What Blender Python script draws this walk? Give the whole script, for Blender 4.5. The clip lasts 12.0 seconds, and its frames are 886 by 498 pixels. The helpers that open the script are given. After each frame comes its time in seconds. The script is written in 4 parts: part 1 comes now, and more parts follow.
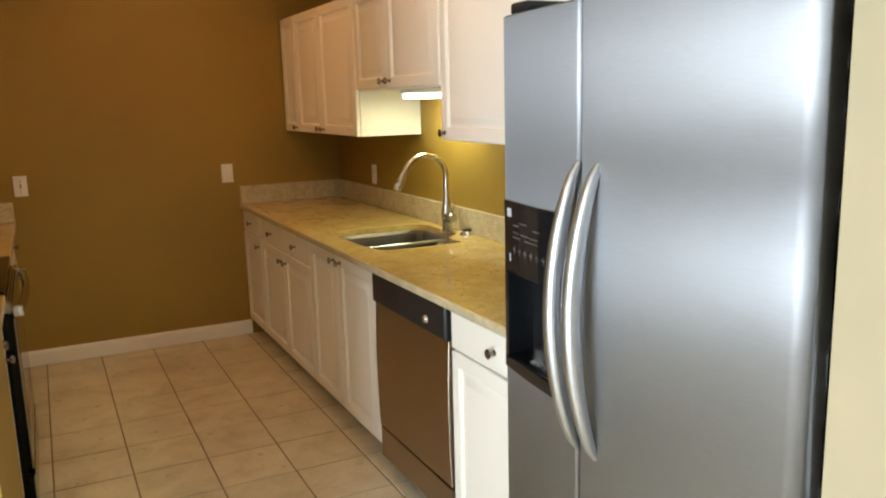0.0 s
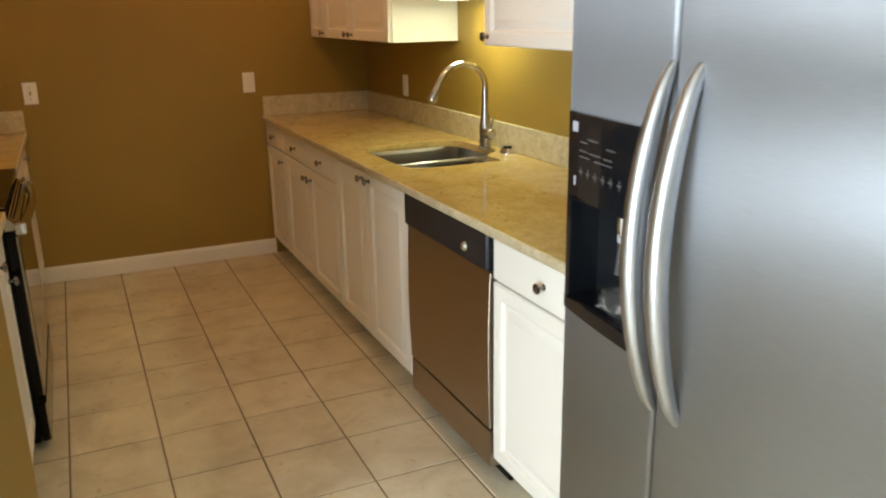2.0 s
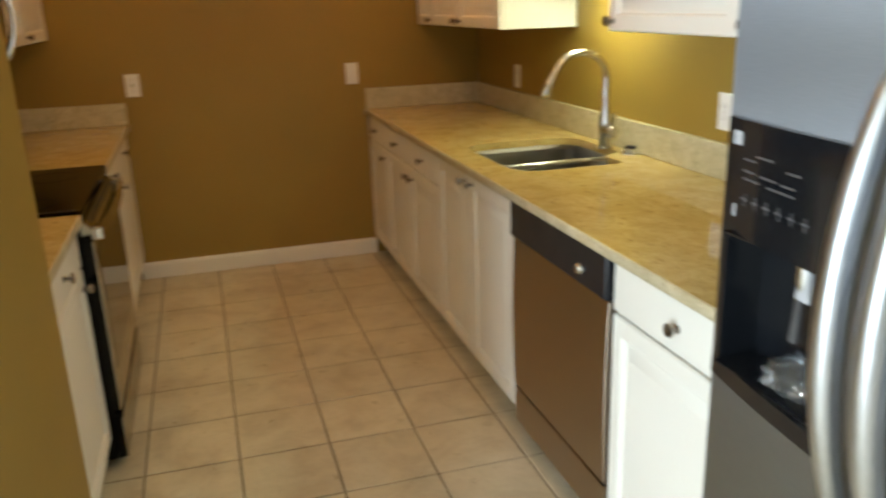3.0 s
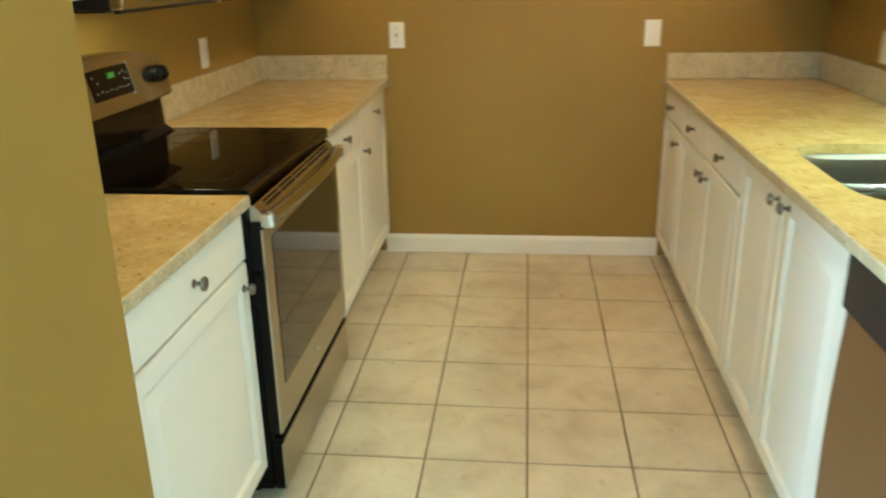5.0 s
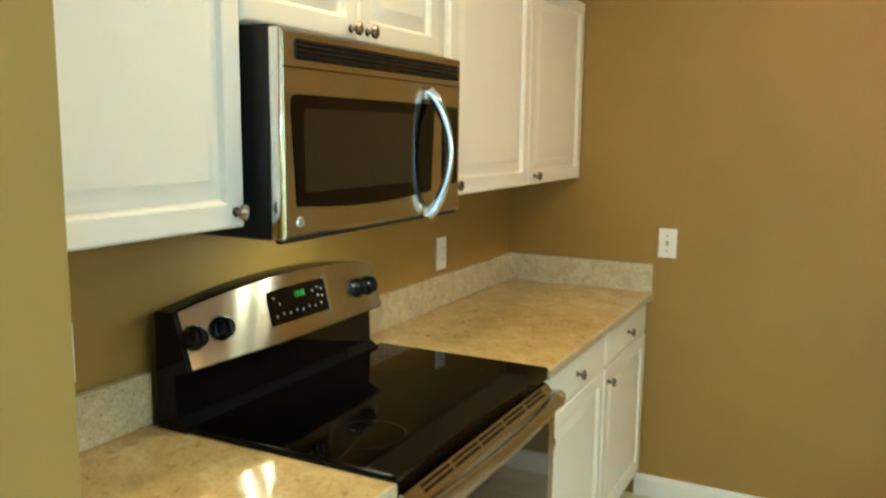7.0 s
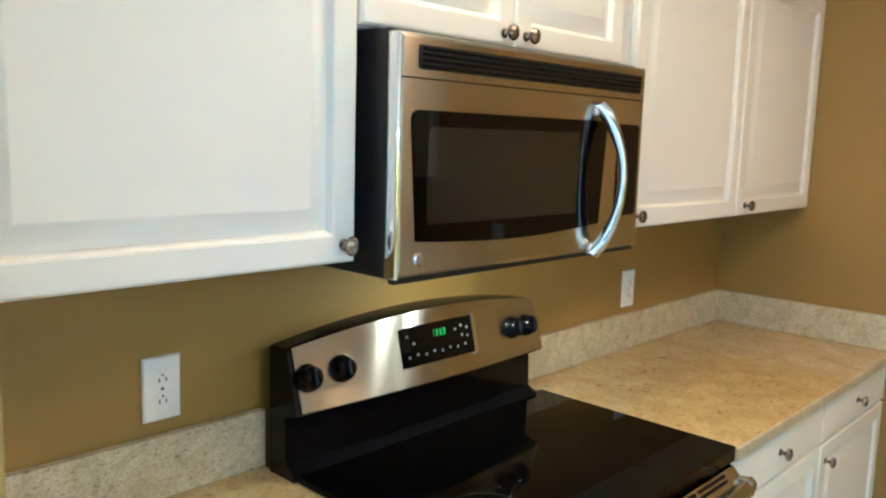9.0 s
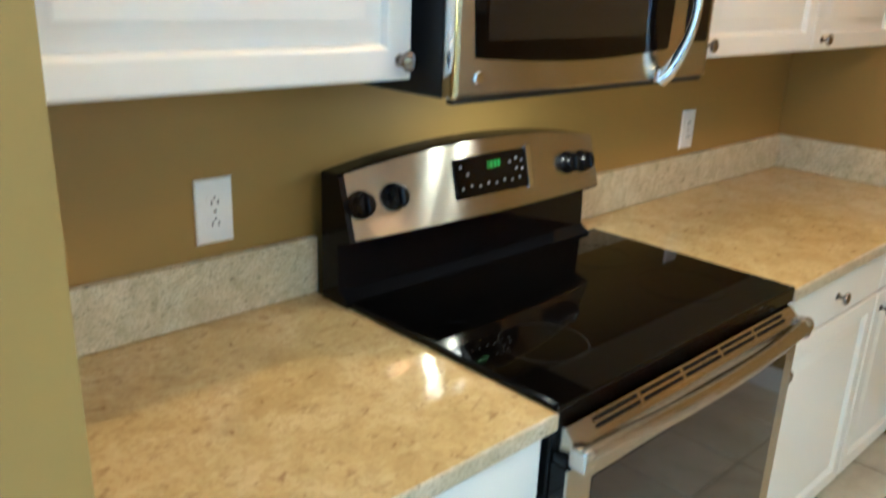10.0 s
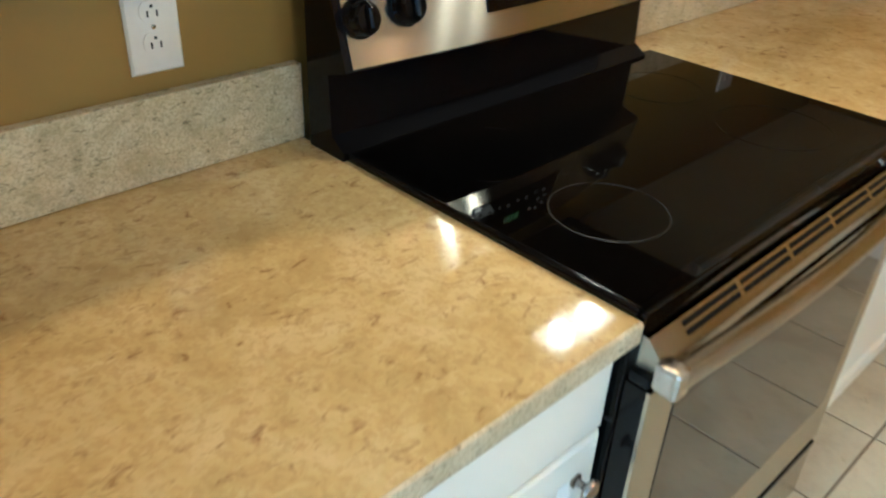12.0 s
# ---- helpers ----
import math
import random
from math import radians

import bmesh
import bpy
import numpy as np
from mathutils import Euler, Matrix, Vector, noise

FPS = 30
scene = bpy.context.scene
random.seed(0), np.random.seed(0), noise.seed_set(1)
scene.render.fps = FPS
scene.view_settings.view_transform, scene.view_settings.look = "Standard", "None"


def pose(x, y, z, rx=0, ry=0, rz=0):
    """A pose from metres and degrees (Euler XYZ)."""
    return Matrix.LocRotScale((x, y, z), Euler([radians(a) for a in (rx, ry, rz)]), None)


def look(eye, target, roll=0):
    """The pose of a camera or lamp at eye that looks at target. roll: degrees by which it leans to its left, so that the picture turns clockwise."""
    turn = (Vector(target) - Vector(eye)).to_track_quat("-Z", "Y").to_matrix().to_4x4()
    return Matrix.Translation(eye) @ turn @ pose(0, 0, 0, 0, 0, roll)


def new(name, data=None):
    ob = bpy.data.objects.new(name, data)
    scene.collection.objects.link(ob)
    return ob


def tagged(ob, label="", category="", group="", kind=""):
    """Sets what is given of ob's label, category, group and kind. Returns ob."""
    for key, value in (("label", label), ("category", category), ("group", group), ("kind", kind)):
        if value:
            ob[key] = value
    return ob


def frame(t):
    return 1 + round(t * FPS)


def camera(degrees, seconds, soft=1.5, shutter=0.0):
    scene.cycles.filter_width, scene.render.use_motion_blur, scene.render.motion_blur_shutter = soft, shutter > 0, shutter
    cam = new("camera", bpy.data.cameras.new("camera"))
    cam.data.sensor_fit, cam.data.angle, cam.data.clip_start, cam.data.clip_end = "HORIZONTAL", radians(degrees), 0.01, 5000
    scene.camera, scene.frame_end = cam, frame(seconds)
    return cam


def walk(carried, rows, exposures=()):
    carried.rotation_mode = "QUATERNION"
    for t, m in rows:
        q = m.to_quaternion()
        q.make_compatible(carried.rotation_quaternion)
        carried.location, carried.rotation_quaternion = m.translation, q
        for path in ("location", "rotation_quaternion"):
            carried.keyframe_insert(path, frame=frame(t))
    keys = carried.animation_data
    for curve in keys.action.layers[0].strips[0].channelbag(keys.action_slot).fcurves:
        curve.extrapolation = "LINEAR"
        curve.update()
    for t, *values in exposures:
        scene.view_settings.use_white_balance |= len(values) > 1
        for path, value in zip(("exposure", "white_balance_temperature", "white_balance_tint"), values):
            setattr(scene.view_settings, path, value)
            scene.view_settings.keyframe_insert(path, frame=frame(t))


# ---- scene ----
cam = camera(58.0, 12.0, soft=2.1, shutter=0.5)
PATH = [
    (0, (-0.092, 0.204, 1.508), (0.786, 1.962, 1.134), -1.5),
    (0.5, (-0.091, 0.207, 1.505), (0.771, 1.97, 1.116), -1.7),
    (1, (-0.084, 0.217, 1.497), (0.751, 1.977, 1.046), -1.6),
    (1.5, (-0.051, 0.29, 1.475), (0.737, 2.037, 0.904), -2.0),
    (2, (-0.01, 0.476, 1.461), (0.785, 2.219, 0.888), -1.0),
    (2.5, (0.025, 0.649, 1.454), (0.814, 2.38, 0.837), -1.6),
    (3, (0.136, 0.796, 1.442), (0.671, 2.63, 0.849), -1.9),
    (3.5, (0.279, 0.961, 1.453), (0.437, 2.848, 0.808), -1.0),
    (3.7, (0.317, 1.033, 1.444), (0.434, 2.909, 0.762), -1.4),
    (5.3, (0.43, 1.678, 1.369), (0.066, 3.527, 0.697), 0.2),
    (5.5, (0.458, 1.752, 1.375), (-0.028, 3.559, 0.669), 0.9),
    (6, (0.5, 1.888, 1.391), (-0.156, 3.664, 0.746), -0.2),
    (6.5, (0.51, 2.0, 1.443), (-0.281, 3.781, 0.99), 0.3),
    (7, (0.448, 2.155, 1.494), (-0.461, 3.914, 1.205), 0.6),
    (7.5, (0.423, 2.273, 1.503), (-0.594, 3.975, 1.237), -0.1),
    (7.7, (0.415, 2.334, 1.505), (-0.663, 3.993, 1.216), 0.2),
    (9.3, (0.423, 2.478, 1.522), (-0.969, 3.882, 1.22), 2.0),
    (9.5, (0.403, 2.48, 1.511), (-0.964, 3.885, 1.115), 2.6),
    (10, (0.371, 2.486, 1.461), (-0.994, 3.803, 0.824), 2.2),
    (10.5, (0.33, 2.494, 1.429), (-1.004, 3.743, 0.617), 2.5),
    (11, (0.239, 2.511, 1.405), (-1.022, 3.786, 0.519), 2.3),
    (11.5, (0.147, 2.563, 1.369), (-0.991, 3.863, 0.362), 2.6),
    (12, (0.078, 2.698, 1.362), (-1.124, 3.908, 0.316), 2.9),
]
EXPOSURES = [
    (0.0, -0.15, 6600, 9), (3.0, -0.08, 6200, 4), (3.7, 0.36, 5700, -1), (5.3, 1.14, 4520, -18), (6.5, 1.20, 4240, -20),
    (7.5, 1.30, 3960, -12), (9.5, 1.35, 3780, -3), (10.5, 1.32, 3840, -2), (12.0, 1.28, 3920, -3),
]
walk(cam, [(t, look(eye, target, roll)) for t, eye, target, roll in PATH], EXPOSURES)

# ---- plan (metres) ----
XL, XR, YF = -0.88, 1.72, 5.355      # kitchen side walls and far wall
HC = 0.865                          # counter top
CEIL = 2.5
STUB0, STUB1, STUBX = 2.00, 2.675, -0.236   # stub wall that closes the stove run
XC = -0.25                          # front edge of the stove-side counters
RX0, RX1, RY0 = -2.9, 0.885, -3.6    # open room behind, unseen; west wall set near to strengthen the daylight

# ---- world and light ----
world = bpy.data.worlds.new("world")
scene.world = world
world.use_nodes = True
wn = world.node_tree.nodes
sky = wn.new("ShaderNodeTexSky")
sky.sky_type, sky.sun_disc = "NISHITA", False
sky.sun_elevation, sky.sun_rotation = radians(31), radians(258.7)
wn["Background"].inputs["Strength"].default_value = 0.12
world.node_tree.links.new(sky.outputs[0], wn["Background"].inputs["Color"])


def area(name, eye, target, sx, sy, watts, color, spread=180):
    d = bpy.data.lights.new(name, "AREA")
    d.shape, d.size, d.size_y, d.energy, d.color = "RECTANGLE", sx, sy, watts, color
    d.spread = radians(spread)
    ob = new(name, d)
    ob.matrix_basis = look(eye, target)
    return ob


sun = new("sun", bpy.data.lights.new("sun", "SUN"))
sun.data.energy, sun.data.angle, sun.data.color = 3.0, radians(0.5), (1.0, 0.95, 0.88)
sun.matrix_basis = look((0, 0, 10), (5.0, 1.0, 6.9))
# unseen west window: two area lamps, split to band the refrigerator's reflection
area("window_daylight", (RX0 + 0.02, -0.25, 1.71), (1, -0.25, 1.66), 1.7, 0.74, 150, (0.78, 0.89, 1.0))
area("window_daylight", (RX0 + 0.02, -0.25, 0.44), (1, -0.25, 0.42), 1.7, 0.60, 115, (0.78, 0.89, 1.0))
# weak fill added at the south window, itself assumed and out of view
area("window_daylight", (-1.1, RY0 + 0.02, 1.625), (-1.1, 3, 1.4), 2.5, 1.28, 12, (0.78, 0.89, 1.0))
# kitchen lamps placed from shadow edges; the last one is an added unseen fill
LAMPS = ((0.60, 4.50, 7.0, 0.41), (0.90, 3.00, 4.0, 0.46), (-0.40, 3.50, 4.8, 0.50), (-1.0, 0.9, 2.0, 0.50))
for lx, ly, watts, green in LAMPS:
    area("ceiling_lamp_light", (lx, ly, CEIL - 0.075), (lx, ly, 0), 0.09, 0.09, watts, (1.0, green, green * 0.30))
area("undercabinet_light", (1.575, 3.635, 1.498), (1.575, 3.635, 0), 0.09, 0.32, 4.2, (0.99, 1.0, 0.60))
for ly in (3.71, 3.80):
    area("cooktop_light", (-0.605, ly, 1.272), (-0.605, ly, 0), 0.03, 0.03, 0.5, (1.0, 0.65, 0.33))

# ---- materials ----


def material(name, color, rough=0.5, metal=0.0, spec=0.5):
    m = bpy.data.materials.new(name)
    m.use_nodes = True
    b = m.node_tree.nodes["Principled BSDF"]
    b.inputs["Base Color"].default_value = (*color, 1)
    b.inputs["Roughness"].default_value = rough
    b.inputs["Metallic"].default_value = metal
    b.inputs["Specular IOR Level"].default_value = spec
    return m, m.node_tree.nodes, m.node_tree.links, b


def coords(nodes, links, scale=(1, 1, 1)):
    tc, mp = nodes.new("ShaderNodeTexCoord"), nodes.new("ShaderNodeMapping")
    mp.inputs["Scale"].default_value = scale
    geo = nodes.new("ShaderNodeNewGeometry")
    links.new(geo.outputs["Position"], mp.inputs["Vector"])
    return mp.outputs[0]


def noise_tex(nodes, links, vec, scale, detail=4, rough=0.55, dist=0.0):
    n = nodes.new("ShaderNodeTexNoise")
    n.inputs["Scale"].default_value, n.inputs["Detail"].default_value = scale, detail
    n.inputs["Roughness"].default_value, n.inputs["Distortion"].default_value = rough, dist
    links.new(vec, n.inputs["Vector"])
    return n.outputs["Fac"]


def ramp(nodes, links, fac, stops):
    r = nodes.new("ShaderNodeValToRGB")
    e = r.color_ramp.elements
    e[0].position, e[0].color = stops[0][0], (*stops[0][1], 1)
    e[1].position, e[1].color = stops[-1][0], (*stops[-1][1], 1)
    for p, c in stops[1:-1]:
        k = e.new(p)
        k.color = (*c, 1)
    links.new(fac, r.inputs[0])
    return r.outputs[0]


def mixc(nodes, links, fac, a, b, mode="MIX"):
    m = nodes.new("ShaderNodeMix")
    m.data_type, m.blend_type = "RGBA", mode
    if isinstance(fac, float):
        m.inputs[0].default_value = fac
    else:
        links.new(fac, m.inputs[0])
    for v, i in ((a, 6), (b, 7)):
        if isinstance(v, tuple):
            m.inputs[i].default_value = (*v, 1)
        else:
            links.new(v, m.inputs[i])
    return m.outputs[2]


def bump(nodes, links, b, height, strength, dist=0.002):
    k = nodes.new("ShaderNodeBump")
    k.inputs["Strength"].default_value, k.inputs["Distance"].default_value = strength, dist
    links.new(height, k.inputs["Height"])
    links.new(k.outputs[0], b.inputs["Normal"])


def paint(name, color, rough=0.55, var=0.08, peel=0.15, spec=0.4):
    m, n, l, b = material(name, color, rough, spec=spec)
    v = coords(n, l)
    big = noise_tex(n, l, v, 1.3, 3)
    lo, hi = tuple(c * (1 - var) for c in color), tuple(min(1, c * (1 + var)) for c in color)
    c1 = ramp(n, l, big, [(0.3, lo), (0.7, hi)])
    l.new(c1, b.inputs["Base Color"])
    bump(n, l, b, noise_tex(n, l, v, 260, 3), peel, 0.001)
    return m


def granite(name, light, mid, dark, black, rough=0.12, grain_mix=0.45, size=1.0):
    m, n, l, b = material(name, mid, rough)
    v = coords(n, l)
    cloud = noise_tex(n, l, v, 11 * size, 6, 0.62, 0.8)
    c = ramp(n, l, cloud, [(0.32, tuple(0.5 * p + 0.5 * q for p, q in zip(dark, mid))), (0.48, mid), (0.66, light)])
    grain = noise_tex(n, l, v, 120 * size, 3, 0.6, 0.5)
    c = mixc(n, l, ramp(n, l, grain, [(0.40, (grain_mix,) * 3), (0.54, (0, 0, 0))]), c, dark)
    pale = noise_tex(n, l, coords(n, l, (1.0, 0.6, 1.0)), 70 * size, 4, 0.6, 0.8)
    c = mixc(n, l, ramp(n, l, pale, [(0.55, (0, 0, 0)), (0.68, (0.55, 0.55, 0.55))]), c, light)
    flow = noise_tex(n, l, coords(n, l, (0.8, 0.5, 1.0)), 84 * size, 3, 0.6, 0.7)
    c = mixc(n, l, ramp(n, l, flow, [(0.27, (0.72, 0.72, 0.72)), (0.42, (0, 0, 0))]), c, black)
    l.new(c, b.inputs["Base Color"])
    l.new(ramp(n, l, grain, [(0.3, (rough * 1.6,) * 3), (0.7, (rough,) * 3)]), b.inputs["Roughness"])
    return m


def steel(name, color, rough, stretch, aniso=0.0, smear=(0, 0, 1), wave=0.0):
    m, n, l, b = material(name, color, rough, 1.0)
    v = coords(n, l, stretch)
    g = noise_tex(n, l, v, 30, 3, 0.6)
    l.new(ramp(n, l, g, [(0.3, tuple(c * 0.90 for c in color)), (0.7, color)]), b.inputs["Base Color"])
    if not aniso:
        bump(n, l, b, g, 0.05, 0.0006)
    else:
        t = n.new("ShaderNodeCombineXYZ")
        for k in range(3):
            t.inputs[k].default_value = smear[k]
        l.new(t.outputs[0], b.inputs["Tangent"])
        b.inputs["Anisotropic"].default_value = aniso
    if wave:
        bump(n, l, b, noise_tex(n, l, coords(n, l, (1, 1.2, 3.0)), 2.6, 2), wave, 0.006)
    return m


def plain(name, color, rough=0.4, metal=0.0, spec=0.5, var=0.12):
    m, n, l, b = material(name, color, rough, metal, spec)
    g = noise_tex(n, l, coords(n, l), 60, 4)
    l.new(ramp(n, l, g, [(0.3, tuple(c * (1 - var) for c in color)), (0.7, tuple(min(1, c * (1 + var)) for c in color))]), b.inputs["Base Color"])
    l.new(ramp(n, l, noise_tex(n, l, coords(n, l), 9, 4), [(0.3, (rough * 0.85,) * 3), (0.7, (min(1, rough * 1.2),) * 3)]), b.inputs["Roughness"])
    return m


def glow(name, color, strength):
    m, n, l, b = material(name, tuple(c * 0.1 for c in color), 0.4)
    b.inputs["Emission Color"].default_value = (*color, 1)
    b.inputs["Emission Strength"].default_value = strength
    return m


M_WALL = paint("olive_tan_wall_paint", (0.297, 0.192, 0.035), 0.5)
M_CREAM = paint("cream_wall_paint", (0.36, 0.31, 0.205), 0.55)
M_CEIL = paint("white_ceiling_paint", (0.78, 0.76, 0.70), 0.8, 0.03, 0.5)
M_TRIM = paint("white_trim_paint", (0.78, 0.76, 0.70), 0.35, 0.03, 0.03)
M_CAB = paint("white_thermofoil", (0.80, 0.78, 0.71), 0.30, 0.02, 0.02)
M_CABIN = paint("white_melamine", (0.74, 0.72, 0.66), 0.45, 0.03, 0.02)
M_GRAN = granite("tan_granite", (0.62, 0.485, 0.215), (0.54, 0.408, 0.152), (0.40, 0.275, 0.09), (0.23, 0.13, 0.04), 0.055, 0.42, 0.9)
M_GRANS = granite("pale_speckled_granite", (0.71, 0.645, 0.46), (0.60, 0.53, 0.35), (0.36, 0.31, 0.17), (0.07, 0.06, 0.025), 0.2, 0.7, 1.9)
M_GRANE = granite("honed_granite_edge", (0.60, 0.53, 0.36), (0.50, 0.43, 0.27), (0.34, 0.28, 0.16), (0.15, 0.11, 0.06), 0.32, 0.5, 1.3)
M_STEEL = steel("brushed_steel", (0.265, 0.268, 0.28), 0.385, (1, 1.0, 40), 1.0, (0, 1, 0), 0.12)
M_DW = steel("brushed_dark_steel", (0.38, 0.315, 0.25), 0.28, (1, 1, 40), 0.6)
M_STEELH = steel("brushed_steel_panel", (0.51, 0.49, 0.415), 0.23, (1, 40, 1), 1.0)
M_SINK = steel("satin_sink_steel", (0.33, 0.32, 0.30), 0.28, (1, 8, 8))
M_NICKEL = plain("satin_nickel", (0.55, 0.53, 0.49), 0.24, 1.0)
M_FRH = plain("satin_steel", (0.47, 0.49, 0.52), 0.33, 1.0, var=0.04)
M_CHROME = plain("polished_chrome", (0.78, 0.80, 0.84), 0.08, 1.0, var=0.03)
M_KNOB = plain("dark_pewter", (0.30, 0.27, 0.24), 0.22, 1.0)
M_BLACK = plain("black_enamel", (0.0035, 0.0035, 0.004), 0.10, spec=0.16)
M_BPLAST = plain("black_plastic", (0.012, 0.012, 0.014), 0.34, spec=0.3)
M_GLASSB = plain("black_glass", (0.0012, 0.0011, 0.0010), 0.03, var=0.02, spec=0.2)
M_DISP = plain("glossy_black_plastic", (0.007, 0.008, 0.010), 0.10, spec=0.6)
M_OVENG = plain("smoked_oven_glass", (0.012, 0.011, 0.010), 0.05, var=0.05, spec=0.5)
M_MWG = plain("smoked_microwave_glass", (0.014, 0.011, 0.009), 0.08, var=0.05)
# front-left burner ring, lighter and rougher than the other three
M_RINGF = plain("lighter_burner_print", (0.013, 0.0125, 0.012), 0.2, spec=0.3)
M_RING = plain("grey_burner_print", (0.006, 0.0055, 0.005), 0.06, spec=0.2)
M_PLATE = plain("white_plastic", (0.82, 0.81, 0.78), 0.35, var=0.02)
M_SLOT = plain("dark_slot", (0.004, 0.004, 0.004), 0.6, spec=0.1)
M_GREY = plain("grey_print", (0.075, 0.072, 0.072), 0.6, spec=0.15)
M_WPRINT = plain("white_print", (0.42, 0.43, 0.45), 0.5)
M_GREEN = glow("green_digits", (0.18, 0.8, 0.05), 0.045)
M_TUBE = glow("fluorescent_diffuser", (1.0, 1.0, 0.72), 14.0)
M_LENS = glow("cooktop_lamp_cover", (1.0, 0.70, 0.38), 5.0)
M_BULB = glow("cooktop_lamp_lens", (1.0, 0.72, 0.40), 48.0)
M_SHADE = glow("ceiling_lamp_glass", (1.0, 0.74, 0.44), 6.0)
M_CARPET = paint("beige_carpet", (0.60, 0.56, 0.50), 0.95, 0.15, 1.0)
M_GROUT = paint("brown_grout", (0.19, 0.15, 0.095), 0.9, 0.2, 0.6)

m, n, l, b = material("clear_film", (0.62, 0.66, 0.70), 0.06)
b.inputs["Transmission Weight"].default_value, b.inputs["IOR"].default_value = 0.96, 1.45
M_FILM = m
m, n, l, b = material("window_glass", (1, 1, 1), 0.0)
b.inputs["Transmission Weight"].default_value, b.inputs["IOR"].default_value = 1.0, 1.45
M_PANE = m

m, n, l, b = material("beige_ceramic_tile", (0.5, 0.44, 0.33), 0.32)
v = coords(n, l)
oi = n.new("ShaderNodeObjectInfo")
c = ramp(n, l, noise_tex(n, l, v, 5.0, 6, 0.6, 0.4), [(0.28, (0.48, 0.42, 0.29)), (0.5, (0.62, 0.565, 0.41)), (0.72, (0.71, 0.66, 0.50))])
c = mixc(n, l, ramp(n, l, noise_tex(n, l, v, 40, 5, 0.7), [(0.5, (0, 0, 0)), (0.75, (0.35, 0.35, 0.35))]), c, (0.44, 0.37, 0.26))
c = mixc(n, l, 1.0, c, ramp(n, l, oi.outputs["Random"], [(0.0, (0.90, 0.90, 0.90)), (1.0, (1.0, 1.0, 1.0))]), "MULTIPLY")
l.new(c, b.inputs["Base Color"])
l.new(ramp(n, l, noise_tex(n, l, v, 18, 4), [(0.3, (0.26, 0.26, 0.26)), (0.7, (0.42, 0.42, 0.42))]), b.inputs["Roughness"])
bump(n, l, b, noise_tex(n, l, v, 35, 4), 0.12, 0.002)
M_TILE = m

# ---- mesh helpers ----


def bbox(bm, lo, hi, r=0.0, seg=2):
    """A box from corner to corner, its edges rounded by r."""
    lo, hi = [min(a, b) for a, b in zip(lo, hi)], [max(a, b) for a, b in zip(lo, hi)]
    size = [b - a for a, b in zip(lo, hi)]
    mid = [(a + b) / 2 for a, b in zip(lo, hi)]
    made = bmesh.ops.create_cube(bm, size=1, matrix=Matrix.LocRotScale(mid, None, size))
    if r:
        edges = {e for q in made["verts"] for e in q.link_edges}
        bmesh.ops.bevel(bm, geom=list(edges), offset=min(r, min(size) * 0.45), segments=seg, affect="EDGES", profile=0.5)
    return bm


def ubox(P, u0, u1, v0, v1, n0, n1, r=0.0, bm=None, seg=2):
    return bbox(bm or bmesh.new(), P(u0, v0, n0), P(u1, v1, n1), r, seg)


def loft(rings, cap0=True, cap1=True, closed=True, bm=None):
    """Skin closed rings of equal count."""
    bm = bm or bmesh.new()
    rows = [[bm.verts.new(p) for p in ring] for ring in rings]
    k = len(rows[0])
    for a, c in zip(rows, rows[1:]):
        for i in range(k if closed else k - 1):
            j = (i + 1) % k
            bm.faces.new((a[i], a[j], c[j], c[i]))
    if cap0:
        bm.faces.new(rows[0][::-1])
    if cap1:
        bm.faces.new(rows[-1])
    bmesh.ops.recalc_face_normals(bm, faces=bm.faces)
    return bm


def ring_panel(P, u0, u1, v0, v1, prof, bm=None):
    """A panel whose front steps inwards: prof is (inset, height) from the back edge to the middle."""
    rings = [[P(u0 + i, v0 + i, h), P(u1 - i, v0 + i, h), P(u1 - i, v1 - i, h), P(u0 + i, v1 - i, h)] for i, h in prof]
    return loft(rings, bm=bm)


def lathe(origin, axis, prof, seg=20, bm=None):
    """Turn (radius, height) round an axis."""
    seg = max(seg, 16)
    axis = Vector(axis).normalized()
    e1 = axis.orthogonal().normalized()
    e2 = axis.cross(e1)
    o = Vector(origin)
    rings = [[o + axis * h + (e1 * math.cos(2 * math.pi * i / seg) + e2 * math.sin(2 * math.pi * i / seg)) * max(r, 1e-4) for i in range(seg)] for r, h in prof]
    return loft(rings, bm=bm)


def tube(points, radius, seg=12, bm=None, flat=1.0):
    """A rod along points; radius may be a list; flat squeezes it across its second axis."""
    seg = max(seg, 16)
    pts = [Vector(p) for p in points]
    rad = radius if isinstance(radius, list) else [radius] * len(pts)
    t0 = (pts[1] - pts[0]).normalized()
    e1 = t0.orthogonal().normalized()
    rings = []
    for i, p in enumerate(pts):
        t = (pts[min(i + 1, len(pts) - 1)] - pts[max(i - 1, 0)]).normalized()
        e1 = (e1 - t * e1.dot(t)).normalized()
        e2 = t.cross(e1)
        rings.append([p + (e1 * math.cos(2 * math.pi * k / seg) + e2 * flat * math.sin(2 * math.pi * k / seg)) * rad[i] for k in range(seg)])
    return loft(rings, bm=bm)


def rr(u0, u1, v0, v1, r, seg=5):
    """Corner points of a rounded rectangle."""
    out = []
    for cu, cv, a in ((u1 - r, v1 - r, 0), (u0 + r, v1 - r, 90), (u0 + r, v0 + r, 180), (u1 - r, v0 + r, 270)):
        for k in range(seg + 1):
            w = radians(a + 90 * k / seg)
            out.append((cu + r * math.cos(w), cv + r * math.sin(w)))
    return out


